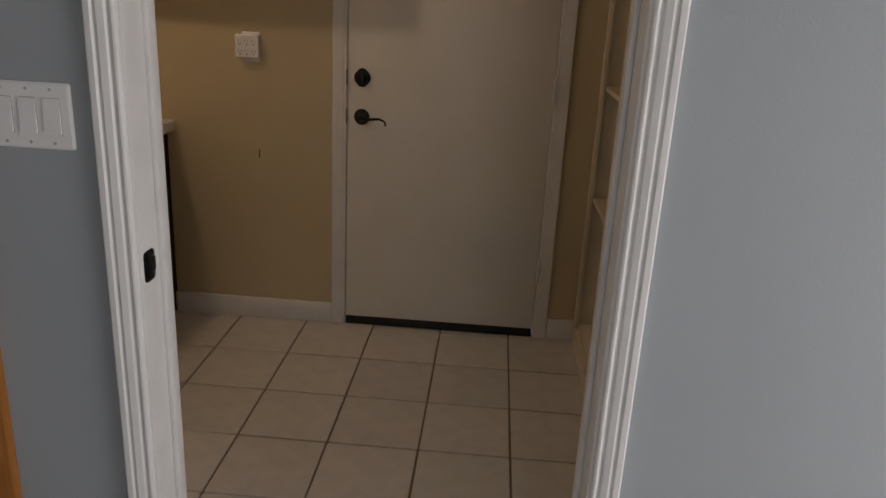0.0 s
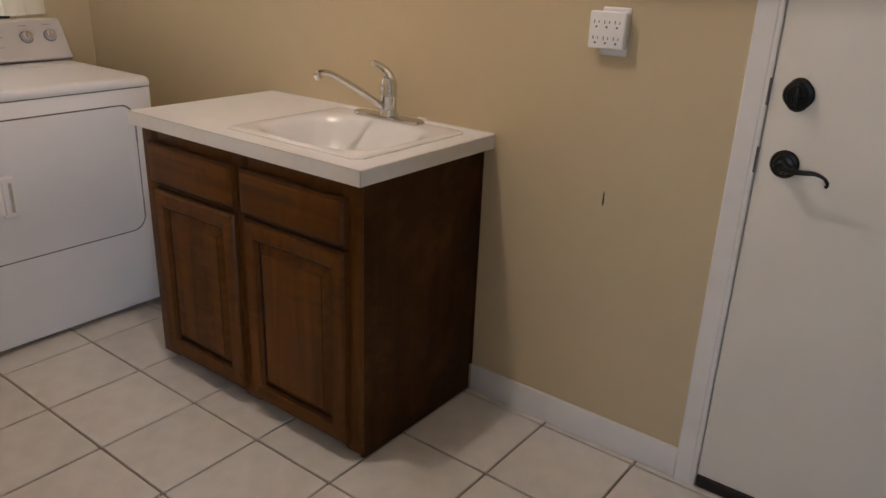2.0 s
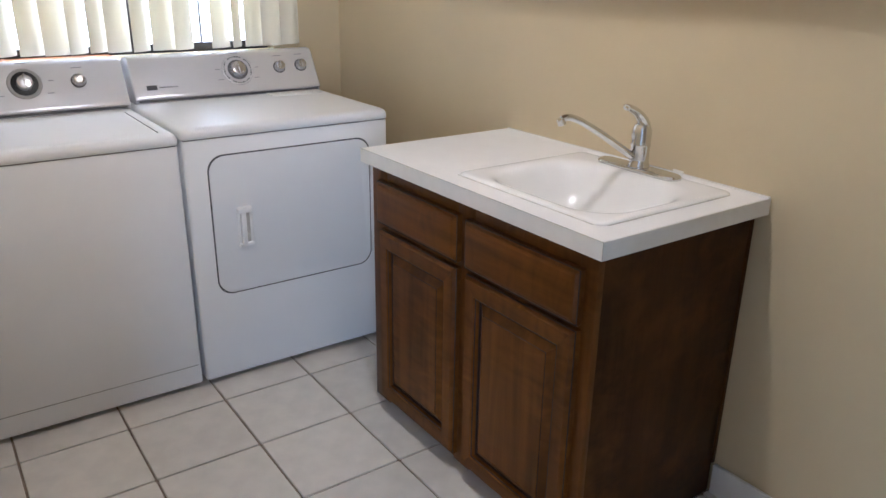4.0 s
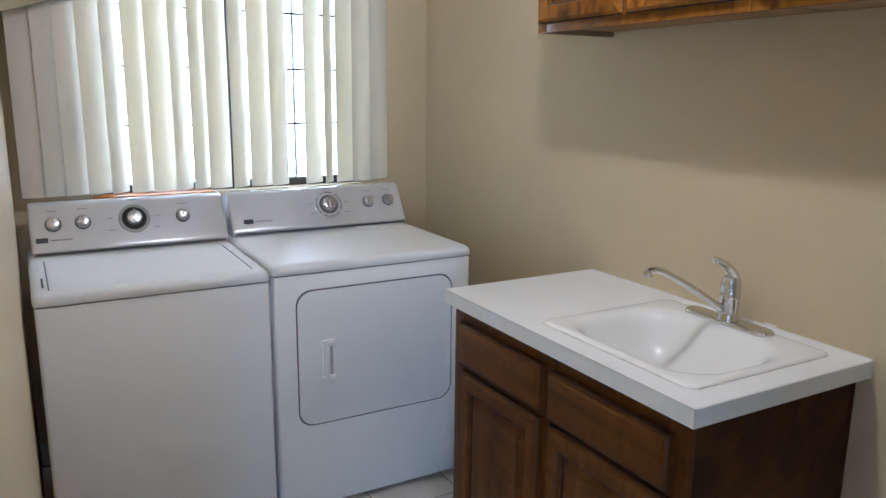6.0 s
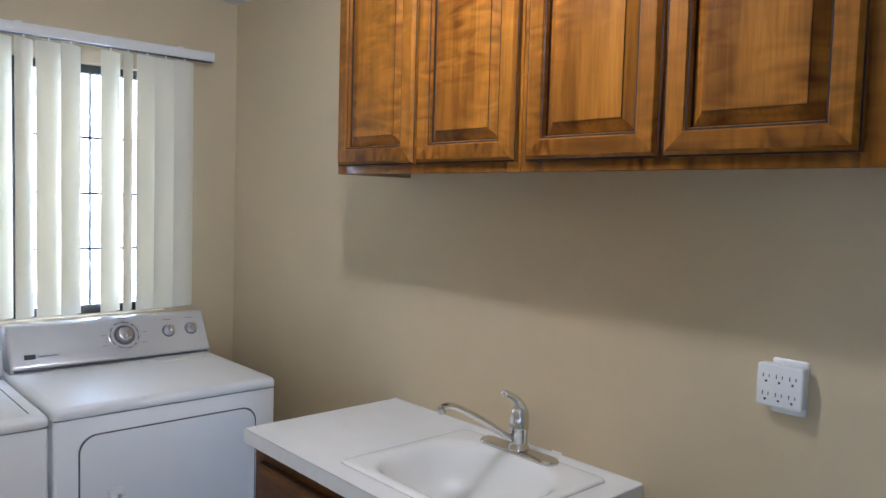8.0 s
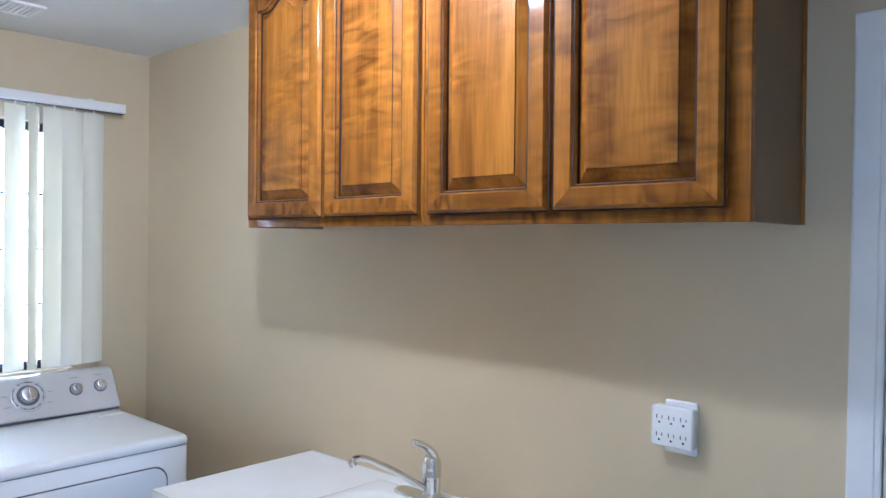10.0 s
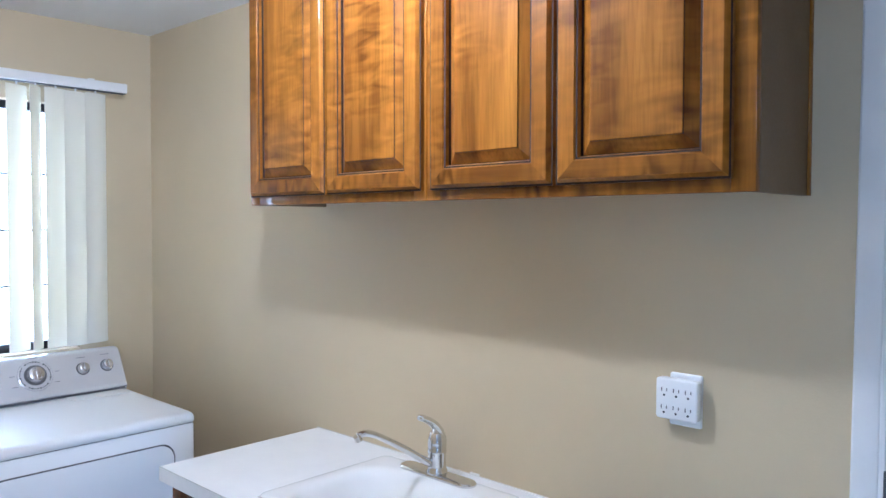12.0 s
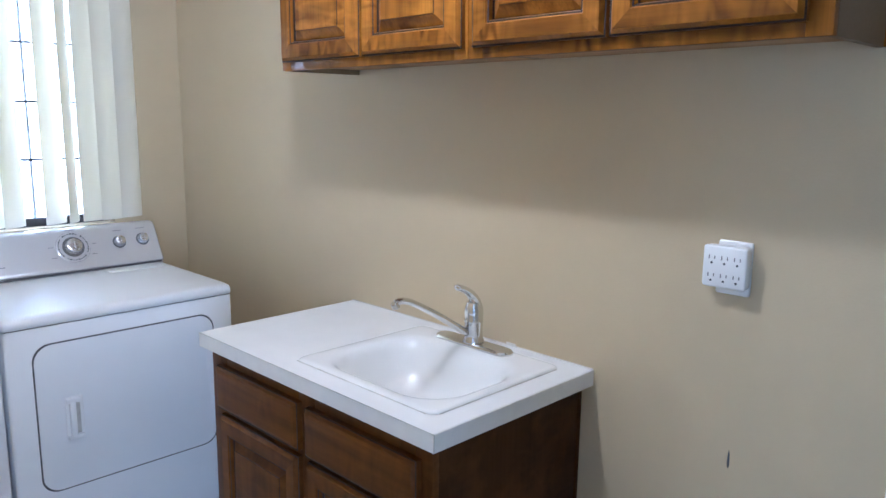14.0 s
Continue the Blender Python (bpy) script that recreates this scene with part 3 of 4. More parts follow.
for x0, x1 in ((-2.185, -1.815), (-1.742, -1.360)):
    for z0, z1 in ((0.040, 0.085), (0.645, 0.70), (0.79, 0.856)):
        put("rail", B(x0, x1, CYF, CYF + 0.02, z0, z1, 0.0015), BASEX, base)
drawer_front(-2.218, -1.797, 0.676, 0.812, CYF - 0.027, base, BASEX, 0.026)
drawer_front(-1.764, -1.339, 0.672, 0.810, CYF - 0.027, base, BASEX, 0.026)
panel_door(-2.206, -1.799, 0.062, 0.658, CYF - 0.024, base, BASE, BASE, t=0.024)
panel_door(-1.758, -1.341, 0.055, 0.660, CYF - 0.024, base, BASE, BASE, t=0.024)
# worktop with a cut-out
TX0, TX1, TY0, TZ = -2.285, -1.270, 2.690, 0.900
SX0, SX1, SY0, SY1 = -1.872, -1.338, 2.753, 3.228
bm = bmesh.new()
for a in ((TX0, SX0 + 0.02, TY0, Y1 - 0.001), (SX1 - 0.02, TX1, TY0, Y1 - 0.001), (SX0 + 0.02, SX1 - 0.02, TY0, SY0 + 0.02), (SX0 + 0.02, SX1 - 0.02, SY1 - 0.02, Y1 - 0.001)):
    box(bm, a[0], a[1], a[2], a[3], 0.858, TZ)
bmesh.ops.remove_doubles(bm, verts=bm.verts, dist=0.0001)
top = solid("worktop", bm, LAMINATE, "white laminate worktop with square edges", "worktop")
put("front_edge", B(TX0 - 0.001, TX1, TY0 - 0.002, TY0, 0.857, TZ - 0.001), LAMEDGE, top, "off-white laminate edge strip")
put("side_edge", B(TX1, TX1 + 0.002, TY0 - 0.002, Y1 - 0.001, 0.857, TZ - 0.001), LAMEDGE, top)
put("side_edge", B(TX0 - 0.002, TX0, TY0 - 0.002, Y1 - 0.001, 0.857, TZ - 0.001), LAMEDGE, top)
put("caulk_smear", B(-1.57, -1.535, Y1 - 0.003, Y1 - 0.0005, TZ + 0.003, TZ + 0.009, 0.001), LAMEDGE, top)
put("edge_seam", B(TX1 + 0.0016, TX1 + 0.0026, TY0 - 0.0026, TY0 - 0.001, 0.858, TZ - 0.001), SEAL, top)
put("edge_seam", B(TX0, TX1 + 0.002, TY0 - 0.0024, TY0 - 0.0006, TZ - 0.0012, TZ - 0.0002), SEAL, top)
put("caulk", B(TX0, TX1, Y1 - 0.006, Y1, TZ, TZ + 0.003, 0.001), PORCELAIN, top)

# sink
scx, scy = (SX0 + SX1) / 2, (SY0 + SY1) / 2
sink = thing("sink", (scx, scy, TZ), "white porcelain drop-in sink set in the worktop", "sink")
bw, bh, bcy = 0.455, 0.345, -0.026
def ring(w, h, r, cy, z):
    return [(a, b + cy, z) for a, b in rounded(w, h, r, 9)]
bm = bmesh.new()
W_, H_ = SX1 - SX0, SY1 - SY0
skin(bm, [ring(W_ - 0.03, H_ - 0.03, 0.02, 0, -0.012), ring(W_, H_, 0.026, 0, 0.0), ring(W_, H_, 0.026, 0, 0.0015), ring(W_ - 0.003, H_ - 0.003, 0.025, 0, 0.0040),
          ring(W_ - 0.010, H_ - 0.010, 0.024, 0, 0.0062), ring(W_ - 0.022, H_ - 0.022, 0.024, 0, 0.0074), ring(W_ - 0.040, H_ - 0.040, 0.05, -0.002, 0.0078), ring(bw + 0.056, bh + 0.050, 0.13, bcy, 0.0077),
          ring(bw + 0.036, bh + 0.032, 0.126, bcy, 0.0070), ring(bw + 0.018, bh + 0.016, 0.122, bcy, 0.0050), ring(bw + 0.002, bh + 0.002, 0.118, bcy, 0.0010),
          ring(bw - 0.012, bh - 0.011, 0.116, bcy, -0.006), ring(bw - 0.028, bh - 0.024, 0.112, bcy, -0.018), ring(bw - 0.048, bh - 0.040, 0.108, bcy, -0.038),
          ring(bw - 0.072, bh - 0.060, 0.102, bcy - 0.002, -0.064), ring(bw - 0.102, bh - 0.086, 0.096, bcy - 0.004, -0.090), ring(bw - 0.140, bh - 0.118, 0.086, bcy - 0.007, -0.110),
          ring(bw - 0.190, bh - 0.160, 0.068, bcy - 0.011, -0.124), ring(bw - 0.26, bh - 0.205, 0.050, bcy - 0.015, -0.131), ring(0.09, 0.09, 0.0445, bcy - 0.018, -0.134)], cap0=False)
part("basin", bm, PORCELAIN, sink, smooth=70)
# the grey of these lines takes in the rim's cast shadow and dirt
part("sealant", B(-W_ / 2 + 0.01, W_ / 2 - 0.022, -H_ / 2 - 0.0018, -H_ / 2 + 0.001, 0.0001, 0.0014), SEAL, sink, "grey sealant line, rim shadow and dirt in its colour")
part("sealant", B(W_ / 2 - 0.001, W_ / 2 + 0.0022, -H_ / 2 + 0.022, H_ / 2 - 0.02, 0.0001, 0.0016), SEAL, sink, "grey sealant line, rim shadow and dirt in its colour")
bm = bmesh.new()
lathe(bm, [(0.041, 0), (0.042, 0.002), (0.034, 0.003), (0.03, -0.002), (0.004, -0.003), (0.003, 0.006), (0.001, 0.0065)], pose(0, bcy - 0.018, -0.1335))
part("drain", bm, CHROME, sink, "chrome drain strainer")

# faucet
FX, FY = -1.618, 3.188
fau = thing("faucet", (FX, FY, TZ + 0.0085), "chrome single-lever faucet on the sink rim", "faucet")
bm = bmesh.new()
R = rounded(0.280, 0.058, 0.0285, 8)
skin(bm, [[(a, b, z) for a, b in shrink(R, k)] for k, z in ((0, -0.001), (0, 0.004), (0.003, 0.009), (0.008, 0.0115), (0.012, 0.012))])
part("deck_plate", bm, CHROME, fau)
bm = bmesh.new()
lathe(bm, [(0.031, 0.010), (0.0305, 0.016), (0.0270, 0.022), (0.0260, 0.03), (0.0260, 0.066), (0.0275, 0.069), (0.0275, 0.075), (0.0262, 0.077), (0.0275, 0.095), (0.0262, 0.112), (0.0205, 0.126), (0.007, 0.132)])
part("body", bm, CHROME, fau, smooth=40)
bm = bmesh.new()
tip = Vector((-1.672, 2.944, 1.068)) - Vector(fau.location)
d = Vector((tip.x, tip.y, 0))
pts = spline([d * 0.04 + Vector((0, 0, 0.032)), d * 0.2 + Vector((0, 0, 0.056)), d * 0.5 + Vector((0, 0, 0.105)), d * 0.78 + Vector((0, 0, 0.145)), d * 0.90 + Vector((0, 0, 0.157)), d * 0.97 + Vector((0, 0, 0.1585)), d * 1.02 + Vector((0, 0, 0.155))], 5)
tube(bm, pts, [0.0115 - 0.0025 * min(i / 14, 1) for i in range(len(pts))], 14)
part("spout", bm, CHROME, fau, smooth=60)
bm = bmesh.new()
lathe(bm, [(0.0095, -0.009), (0.0108, -0.008), (0.0108, 0.006), (0.009, 0.008)], pose(d.x * 1.025, d.y * 1.025, 0.149) @ Matrix.Rotation(radians(25), 4, Vector((-d.y, d.x, 0)).normalized()), 16)
part("aerator", bm, CHROME, fau)
bm = bmesh.new()
hd = (d.normalized() + Vector((0.10, 0, 0))).normalized()
pts = spline([Vector((0, 0, 0.112)) - hd * 0.006, Vector((0, 0, 0.134)) + hd * 0.000, Vector((0, 0, 0.156)) + hd * 0.020, Vector((0, 0, 0.172)) + hd * 0.048, Vector((0, 0, 0.178)) + hd * 0.066], 5)
k = len(pts) - 1
tube(bm, pts, [0.0250 - 0.0110 * (i / k) ** 0.8 - (0.005 if i == k else 0) for i in range(len(pts))], 16, 0.62)
part("lever", bm, CHROME, fau, smooth=60)

# wall cabinets
UYF, UZ0, UZ1 = 2.988, 1.6855, 2.462


def wall_cabinet(x0, x1, doors, lift, label):
    ob = thing("wall_cabinet", ((x0 + x1) / 2, 3.13, UZ0), label, "cabinet", "wall cabinets over the sink")
    yf = UYF
    put("body", B(x0, x0 + 0.016, yf + 0.02, Y1 - 0.002, UZ0 + (0.0161 if x0 > -2 else 0), UZ1), SIDE, ob)
    put("side_panel", B(x1 - 0.016, x1, yf + 0.02, Y1 - 0.002, UZ0 + (0.0161 if x1 < -1 else 0), UZ1), SIDE, ob, "dull brown laminate side")
    if x1 > -1:
        put("scribe", B(x1, x1 + 0.004, Y1 - 0.018, Y1 - 0.001, UZ0, UZ1, 0.001), UPPER, ob)
    put("bottom", B(x0 + 0.016, x1 - 0.016, yf + 0.02, Y1 - 0.002, UZ0 + 0.016, UZ0 + 0.030), UNDER, ob)
    put("top", B(x0 + 0.016, x1 - 0.016, yf + 0.02, Y1 - 0.002, UZ1 - 0.016, UZ1), UNDER, ob)
    xs = [x0, *[(a[1] + b[0]) / 2 for a, b in zip(doors, doors[1:])], x1]
    put("stile", B(x0, x0 + 0.045, yf, yf + 0.02, UZ0, UZ1, 0.0015), UPPER, ob)
    put("stile", B(x1 - 0.045, x1, yf, yf + 0.02, UZ0, UZ1, 0.0015), UPPER, ob)
    put("rail", B(x0 + 0.045, x1 - 0.045, yf, yf + 0.02, UZ0, UZ0 + 0.045, 0.0015), UPPERX, ob)
    put("rail", B(x0 + 0.045, x1 - 0.045, yf, yf + 0.02, UZ1 - 0.045, UZ1, 0.0015), UPPERX, ob)
    for a, b in doors:
        panel_door(a, b, UZ0 + 0.025, UZ1 - 0.010, yf - 0.021, ob, UPPER, UPPER, arch=0.042, rail=0.058, stile=0.060)
    # hung slightly out of level
    ob.rotation_euler.y = -radians(0.5)
    ob.location.z += lift
    return ob


wall_cabinet(-2.254, -1.472, ((-2.238, -1.864), (-1.854, -1.481)), 0.0, "golden brown maple wall cabinet with arched doors")
wall_cabinet(-1.470, -0.660, ((-1.449, -1.085), (-1.077, -0.700)), 0.007, "golden brown maple wall cabinet with arched doors")


# ---- washer and dryer ----
def console(parent, y0, y1, xb, knobs, badge, zf=0.932):
    """The raised control panel at the back: silver face, knobs, print."""
    w = y1 - y0
    o = Vector(parent.location)
    prof = [(xb, 0.905), (xb + 0.181, 0.905), (xb + 0.181, zf - 0.010), (xb + 0.188, zf - 0.006), (xb + 0.188, zf + 0.002), (xb + 0.183, zf + 0.008), (xb + 0.112, 1.082), (xb + 0.098, 1.094), (xb + 0.075, 1.097), (xb + 0.02, 1.085), (xb, 1.06)]
    bm = bmesh.new()
    stations = ((y0, 0.955), (y0 + 0.003, 0.985), (y0 + 0.011, 1.0), (y1 - 0.011, 1.0), (y1 - 0.003, 0.985), (y1, 0.955))
    cx, cz = xb + 0.07, 0.905
    skin(bm, [[Vector((cx + (x - cx) * k, y, cz + (z - cz) * k)) - o for x, z in prof] for y, k in stations])
    con = part("console", bm, SILVER, parent, "silver control console", 40)
    put("console_seam", B(xb + 0.1, xb + 0.1892, y0 + 0.012, y1 - 0.012, zf - 0.0155, zf - 0.0105), DARKGAP, parent)
    foot, crest = Vector((xb + 0.183, 0, zf + 0.008)), Vector((xb + 0.112, 0, 1.082))
    up = (crest - foot).normalized()
    nrm = Vector((up.z, 0, -up.x))
    for y, s, r, dial in knobs:
        c = foot + up * ((0.932 + 0.904 * s - foot.z) / up.z) + Vector((0, y, 0)) - o
        m = Matrix((Vector((0, 1, 0)), up, nrm)).transposed().to_4x4()
        m.translation = c
        if dial:
            q = 1.85 if dial == 1 else 1.52
            bm = bmesh.new()
            lathe(bm, [(r * q, 0), (r * q, 0.0012), (r * q - 0.002, 0.002), (r * q - 0.006, 0.002), (r * 1.15, 0.0014)], m, 40)
            part("dial_ring", bm, SILVER if dial == 1 else BAR, con)
            bm = bmesh.new()
            lathe(bm, [(r * q + 0.001, 0), (r * q + 0.001, 0.0006), (r * q, 0.001)], m, 40)
            part("dial_rim", bm, PRINT, con)
            bm = bmesh.new()
            lathe(bm, [(r * 1.2, 0), (r * 1.2, 0.004), (r * 1.05, 0.0055), (r * 0.9, 0.006)], m, 32)
            part("dial_skirt", bm, RUBBER if dial == 2 else DARKGAP, con)
            if dial == 1:
                bm = bmesh.new()
                for k in range(34):
                    if k % 9 == 4:
                        continue
                    a = radians(360 * k / 34)
                    mm = m @ pose(r * (q - 0.24) * math.sin(-a), r * (q - 0.24) * math.cos(a), 0.0024, 0, 0, math.degrees(a))
                    bmesh.ops.create_cube(bm, size=1, matrix=mm @ Matrix.Diagonal((0.0070, 0.0030 + 0.0025 * (k % 3 == 0), 0.001, 1)))
                tagged(part("dial_marks", bm, INK, con), kind="stuff")
        else:
            bm = bmesh.new()
            lathe(bm, [(r * 1.16, 0), (r * 1.16, 0.0015), (r * 1.1, 0.0025), (r * 0.9, 0.003)], m, 24)
            part("knob_seat", bm, DARKGAP, con)
        bm = bmesh.new()
        rk = r * (0.84 if dial == 2 else 1.0)
        lathe(bm, [(rk, 0), (rk * 1.02, 0.003), (rk * 0.98, 0.006), (rk * 0.86, 0.020), (rk * 0.8, 0.024), (rk * 0.6, 0.0255), (rk * 0.2, 0.0255)], m, 28)
        knob = part("knob", bm, KNOB, con, "brushed silver knob")
        bm = bmesh.new()
        box(bm, -r * 0.09, r * 0.09, -r * 0.70, r * 0.78, 0.02, 0.0285, 0.0015)
        bmesh.ops.transform(bm, matrix=m, verts=bm.verts)
        part("grip", bm, KNOB, knob)
        bm = bmesh.new()
        for dx, dz, wd in ((-0.0, r * 1.9 + 0.006, 0.034), (-r * 1.5 - 0.03, 0.006, 0.02), (r * 1.5 + 0.03, 0.006, 0.016), (-r * 1.5 - 0.026, -r * 1.1, 0.022), (r * 1.4 + 0.026, -r * 1.1, 0.02)):
            if not dial and abs(dz) < r * 1.5:
                continue
            bmesh.ops.create_cube(bm, size=1, matrix=m @ pose(dx, dz, 0.0012) @ Matrix.Diagonal((wd, 0.0026, 0.0008, 1)))
        tagged(part("print", bm, PRINT, con), kind="stuff")
    bm = bmesh.new()
    m = Matrix((Vector((0, 1, 0)), up, nrm)).transposed().to_4x4()
    m.translation = foot + up * 0.030 + Vector((0, badge, 0)) - o
    bmesh.ops.create_cube(bm, size=1, matrix=m @ pose(0, 0, 0.001) @ Matrix.Diagonal((0.038, 0.018, 0.002, 1)))
    part("badge", bm, INK, con, "dark maker's badge")
    bm = bmesh.new()
    bmesh.ops.create_cube(bm, size=1, matrix=m @ pose(0.062, -0.001, 0.001) @ Matrix.Diagonal((0.070, 0.004, 0.001, 1)))
    part("badge_line", bm, PRINT, con)
    return con


AXF, AXB = -2.690, -3.42


def appliance_top(parent, y0, y1, z):
    """The rounded top with its seam over the body."""
    o = Vector(parent.location)
    L, w, cx, cy = AXF - AXB, y1 - y0, (AXF + AXB) / 2, (y0 + y1) / 2
    bm = bmesh.new()
    rim = [(L + 0.006, w + 0.002, 0.02, z - 0.034), (L + 0.012, w + 0.006, 0.022, z - 0.030), (L + 0.014, w + 0.008, 0.026, z - 0.016), (L + 0.006, w + 0.002, 0.028, z - 0.006), (L - 0.010, w - 0.014, 0.03, z), (L - 0.05, w - 0.05, 0.03, z + 0.002), (L - 0.056, w - 0.056, 0.03, z + 0.0021), (L - 0.12, w - 0.12, 0.03, z + 0.0021)]
    skin(bm, [[Vector((cx + a, cy + b, zz)) - o for a, b in rounded(l_, w_, r_, 5)] for l_, w_, r_, zz in rim])
    return part("top", bm, ENAMEL, parent, smooth=45)


def appliance_body(parent, y0, y1, ztop):
    o = Vector(parent.location)
    cx, cy = (AXF + AXB) / 2, (y0 + y1) / 2
    bm = bmesh.new()
    skin(bm, [[Vector((cx + a, cy + b, zz)) - o for a, b in rounded(AXF - AXB - k, y1 - y0 - k, 0.012, 3)] for k, zz in ((0.004, 0.022), (0, 0.026), (0, ztop - 0.040), (0.004, ztop - 0.0375))])
    part("body", bm, ENAMEL, parent, smooth=45)
    put("seam", B(AXB + 0.02, AXF - 0.004, y0 + 0.006, y1 - 0.006, ztop - 0.040, ztop - 0.032), DARKGAP, parent)
    for x in (AXB + 0.08, AXF - 0.08):
        for y in (y0 + 0.08, y1 - 0.08):
            bm = bmesh.new()
            lathe(bm, [(0.022, 0.0), (0.024, 0.003), (0.022, 0.012), (0.010, 0.014), (0.010, 0.024)], Matrix.Translation(Vector((x, y, 0)) - o), 14)
            part("foot", bm, RUBBER, parent)


WA0, WA1 = 1.558, 2.250
washer = thing("washing_machine", (-3.05, (WA0 + WA1) / 2, 0), "white top-loading washing machine with silver console", "washer")
appliance_body(washer, WA0, WA1, 0.916)
appliance_top(washer, WA0, WA1, 0.916)
o = Vector(washer.location)
bm = bmesh.new()
skin(bm, [[Vector((-2.942 + a, 1.904 + b, z)) - o for a, b in rounded(0.456 - k, 0.60 - k, 0.02, 4)] for k, z in ((0, 0.9165), (0, 0.9178), (0.010, 0.9200), (0.03, 0.9208), (0.036, 0.9210), (0.09, 0.9212))])
lid = part("lid", bm, ENAMEL, washer, "closed white lid")
put("lid_gap", B(-3.16, -2.742, 1.600, 1.6035, 0.9175, 0.9195), DARKGAP, washer)
put("lid_gap", B(-3.16, -2.742, 2.2055, 2.208, 0.9175, 0.9195), DARKGAP, washer)
put("lid_slot", B(-2.90, -2.78, 1.584, 1.590, 0.9178, 0.9195), INK, washer)
console(washer, WA0 + 0.012, WA1 - 0.002, AXB, ((1.645, 0.101, 0.0235, 0), (1.742, 0.103, 0.0235, 0), (1.916, 0.104, 0.036, 2), (2.090, 0.103, 0.0225, 0)), 1.605, 0.938)
put("kick_line", B(AXF - 0.001, AXF + 0.0008, WA0 + 0.012, WA1 - 0.012, 0.094, 0.0955), DARKGAP, washer)

DA0, DA1 = 2.262, 3.026
dryer = thing("clothes_dryer", (-3.05, (DA0 + DA1) / 2, 0), "white front-loading clothes dryer with silver console", "dryer")
appliance_body(dryer, DA0, DA1, 0.928)
appliance_top(dryer, DA0, DA1, 0.928)
o = Vector(dryer.location)
lint = put("lint_screen_lid", B(AXB + 0.190, AXB + 0.262, 2.775, 3.000, 0.929, 0.9345, 0.002), PLASTIC, dryer, "white lint screen lid")
put("lid_lip", B(AXB + 0.262, AXB + 0.270, 2.790, 2.985, 0.929, 0.9325, 0.001), PLASTIC, dryer)
ddc, dzc, dw, dh = 2.642, 0.585, 0.604, 0.490
for nm, k, d0, d1, mt in (("door_gasket", -0.005, -0.004, 0.0012, DARKGAP), ("door", 0.0, -0.003, 0.0035, ENAMEL)):
    bm = bmesh.new()
    R = rounded(dw, dh, 0.055, 8)
    skin(bm, [[Vector((AXF + d, ddc + a, dzc + b)) - o for a, b in shrink(R, k + e)] for d, e in ((d0, 0), (d1 - 0.001, 0), (d1, 0.0015))])
    dd = part(nm, bm, mt, dryer)
hy, hz = 2.448, 0.574
bm = bmesh.new()
skin(bm, [[Vector((AXF + d, hy + a, hz + b)) - o for a, b in rounded(0.056 - k, 0.146 - k, 0.006, 4)] for k, d in ((0, 0.003), (0, 0.0052), (0.004, 0.0066))])
pull = part("handle", bm, PLASTIC, dd, "moulded white door pull")
bm = bmesh.new()
for z0, z1 in ((0.052, 0.070), (-0.070, -0.056)):
    box(bm, AXF + 0.004, AXF + 0.017, hy - 0.026, hy + 0.024, hz + z0, hz + z1, 0.004)
box(bm, AXF + 0.004, AXF + 0.020, hy - 0.018, hy + 0.002, hz - 0.062, hz + 0.058, 0.005)
bmesh.ops.translate(bm, verts=bm.verts, vec=-o)
part("grip", bm, PLASTIC, dd, smooth=29)
# raised strip whose grey stands for the shade inside the pull
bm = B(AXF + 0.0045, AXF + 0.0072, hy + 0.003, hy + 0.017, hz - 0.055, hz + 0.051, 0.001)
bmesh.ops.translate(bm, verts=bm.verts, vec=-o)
part("recess_shade_strip", bm, SEAL, dd, "raised grey strip painted as the shade of the pull recess")
for z0, z1 in ((0.688, 0.748), (0.382, 0.462)):
    bm = B(AXF - 0.002, AXF + 0.0045, 2.9415, 2.9490, z0, z1, 0.001)
    bmesh.ops.translate(bm, verts=bm.verts, vec=-o)
    part("hinge", bm, BAR, dd, "grey door hinge")
console(dryer, DA0 + 0.006, DA1 - 0.002, AXB, ((2.682, 0.106, 0.034, 1), (2.861, 0.107, 0.0225, 0), (2.957, 0.109, 0.0225, 0)), 2.335, 0.950)


# ---- small things ----
# six-way adapter over the wall socket
ox, oz = -0.924, 1.234
adapter = thing("socket_adapter", (ox, Y1, oz), "white six-way outlet adapter plugged into the wall", "outlet")
bm = bmesh.new()
R = rounded(0.078, 0.122, 0.005, 3)
skin(bm, [[(a + 0.009, d, b - 0.004) for a, b in shrink(R, k)] for k, d in ((0, -0.0005), (0, -0.004), (0.003, -0.006))])
part("wall_plate", bm, PLASTIC, adapter)
bm = bmesh.new()
R = rounded(0.100, 0.094, 0.007, 5)
skin(bm, [[(a, d, b) for a, b in shrink(R, k)] for k, d in ((0.004, -0.006), (0.001, -0.010), (0, -0.033), (0.0012, -0.035), (0.004, -0.036))])
part("housing", bm, PLASTIC, adapter, smooth=40)
for i in range(3):
    for j in range(2):
        cx, cz = (i - 1) * 0.029, 0.016 - j * 0.040
        sk = B(cx - 0.0075, cx - 0.0055, -0.0368, -0.035, cz, cz + 0.009)
        box(sk, cx + 0.0055, cx + 0.0073, -0.0368, -0.035, cz + 0.001, cz + 0.008)
        lathe(sk, [(0.0028, 0), (0.0028, 0.0008)], pose(cx, -0.036, cz - 0.008, 90), 10)
        part("outlet_slots", sk, INK, adapter)

# gouge in the plaster
bm = bmesh.new()
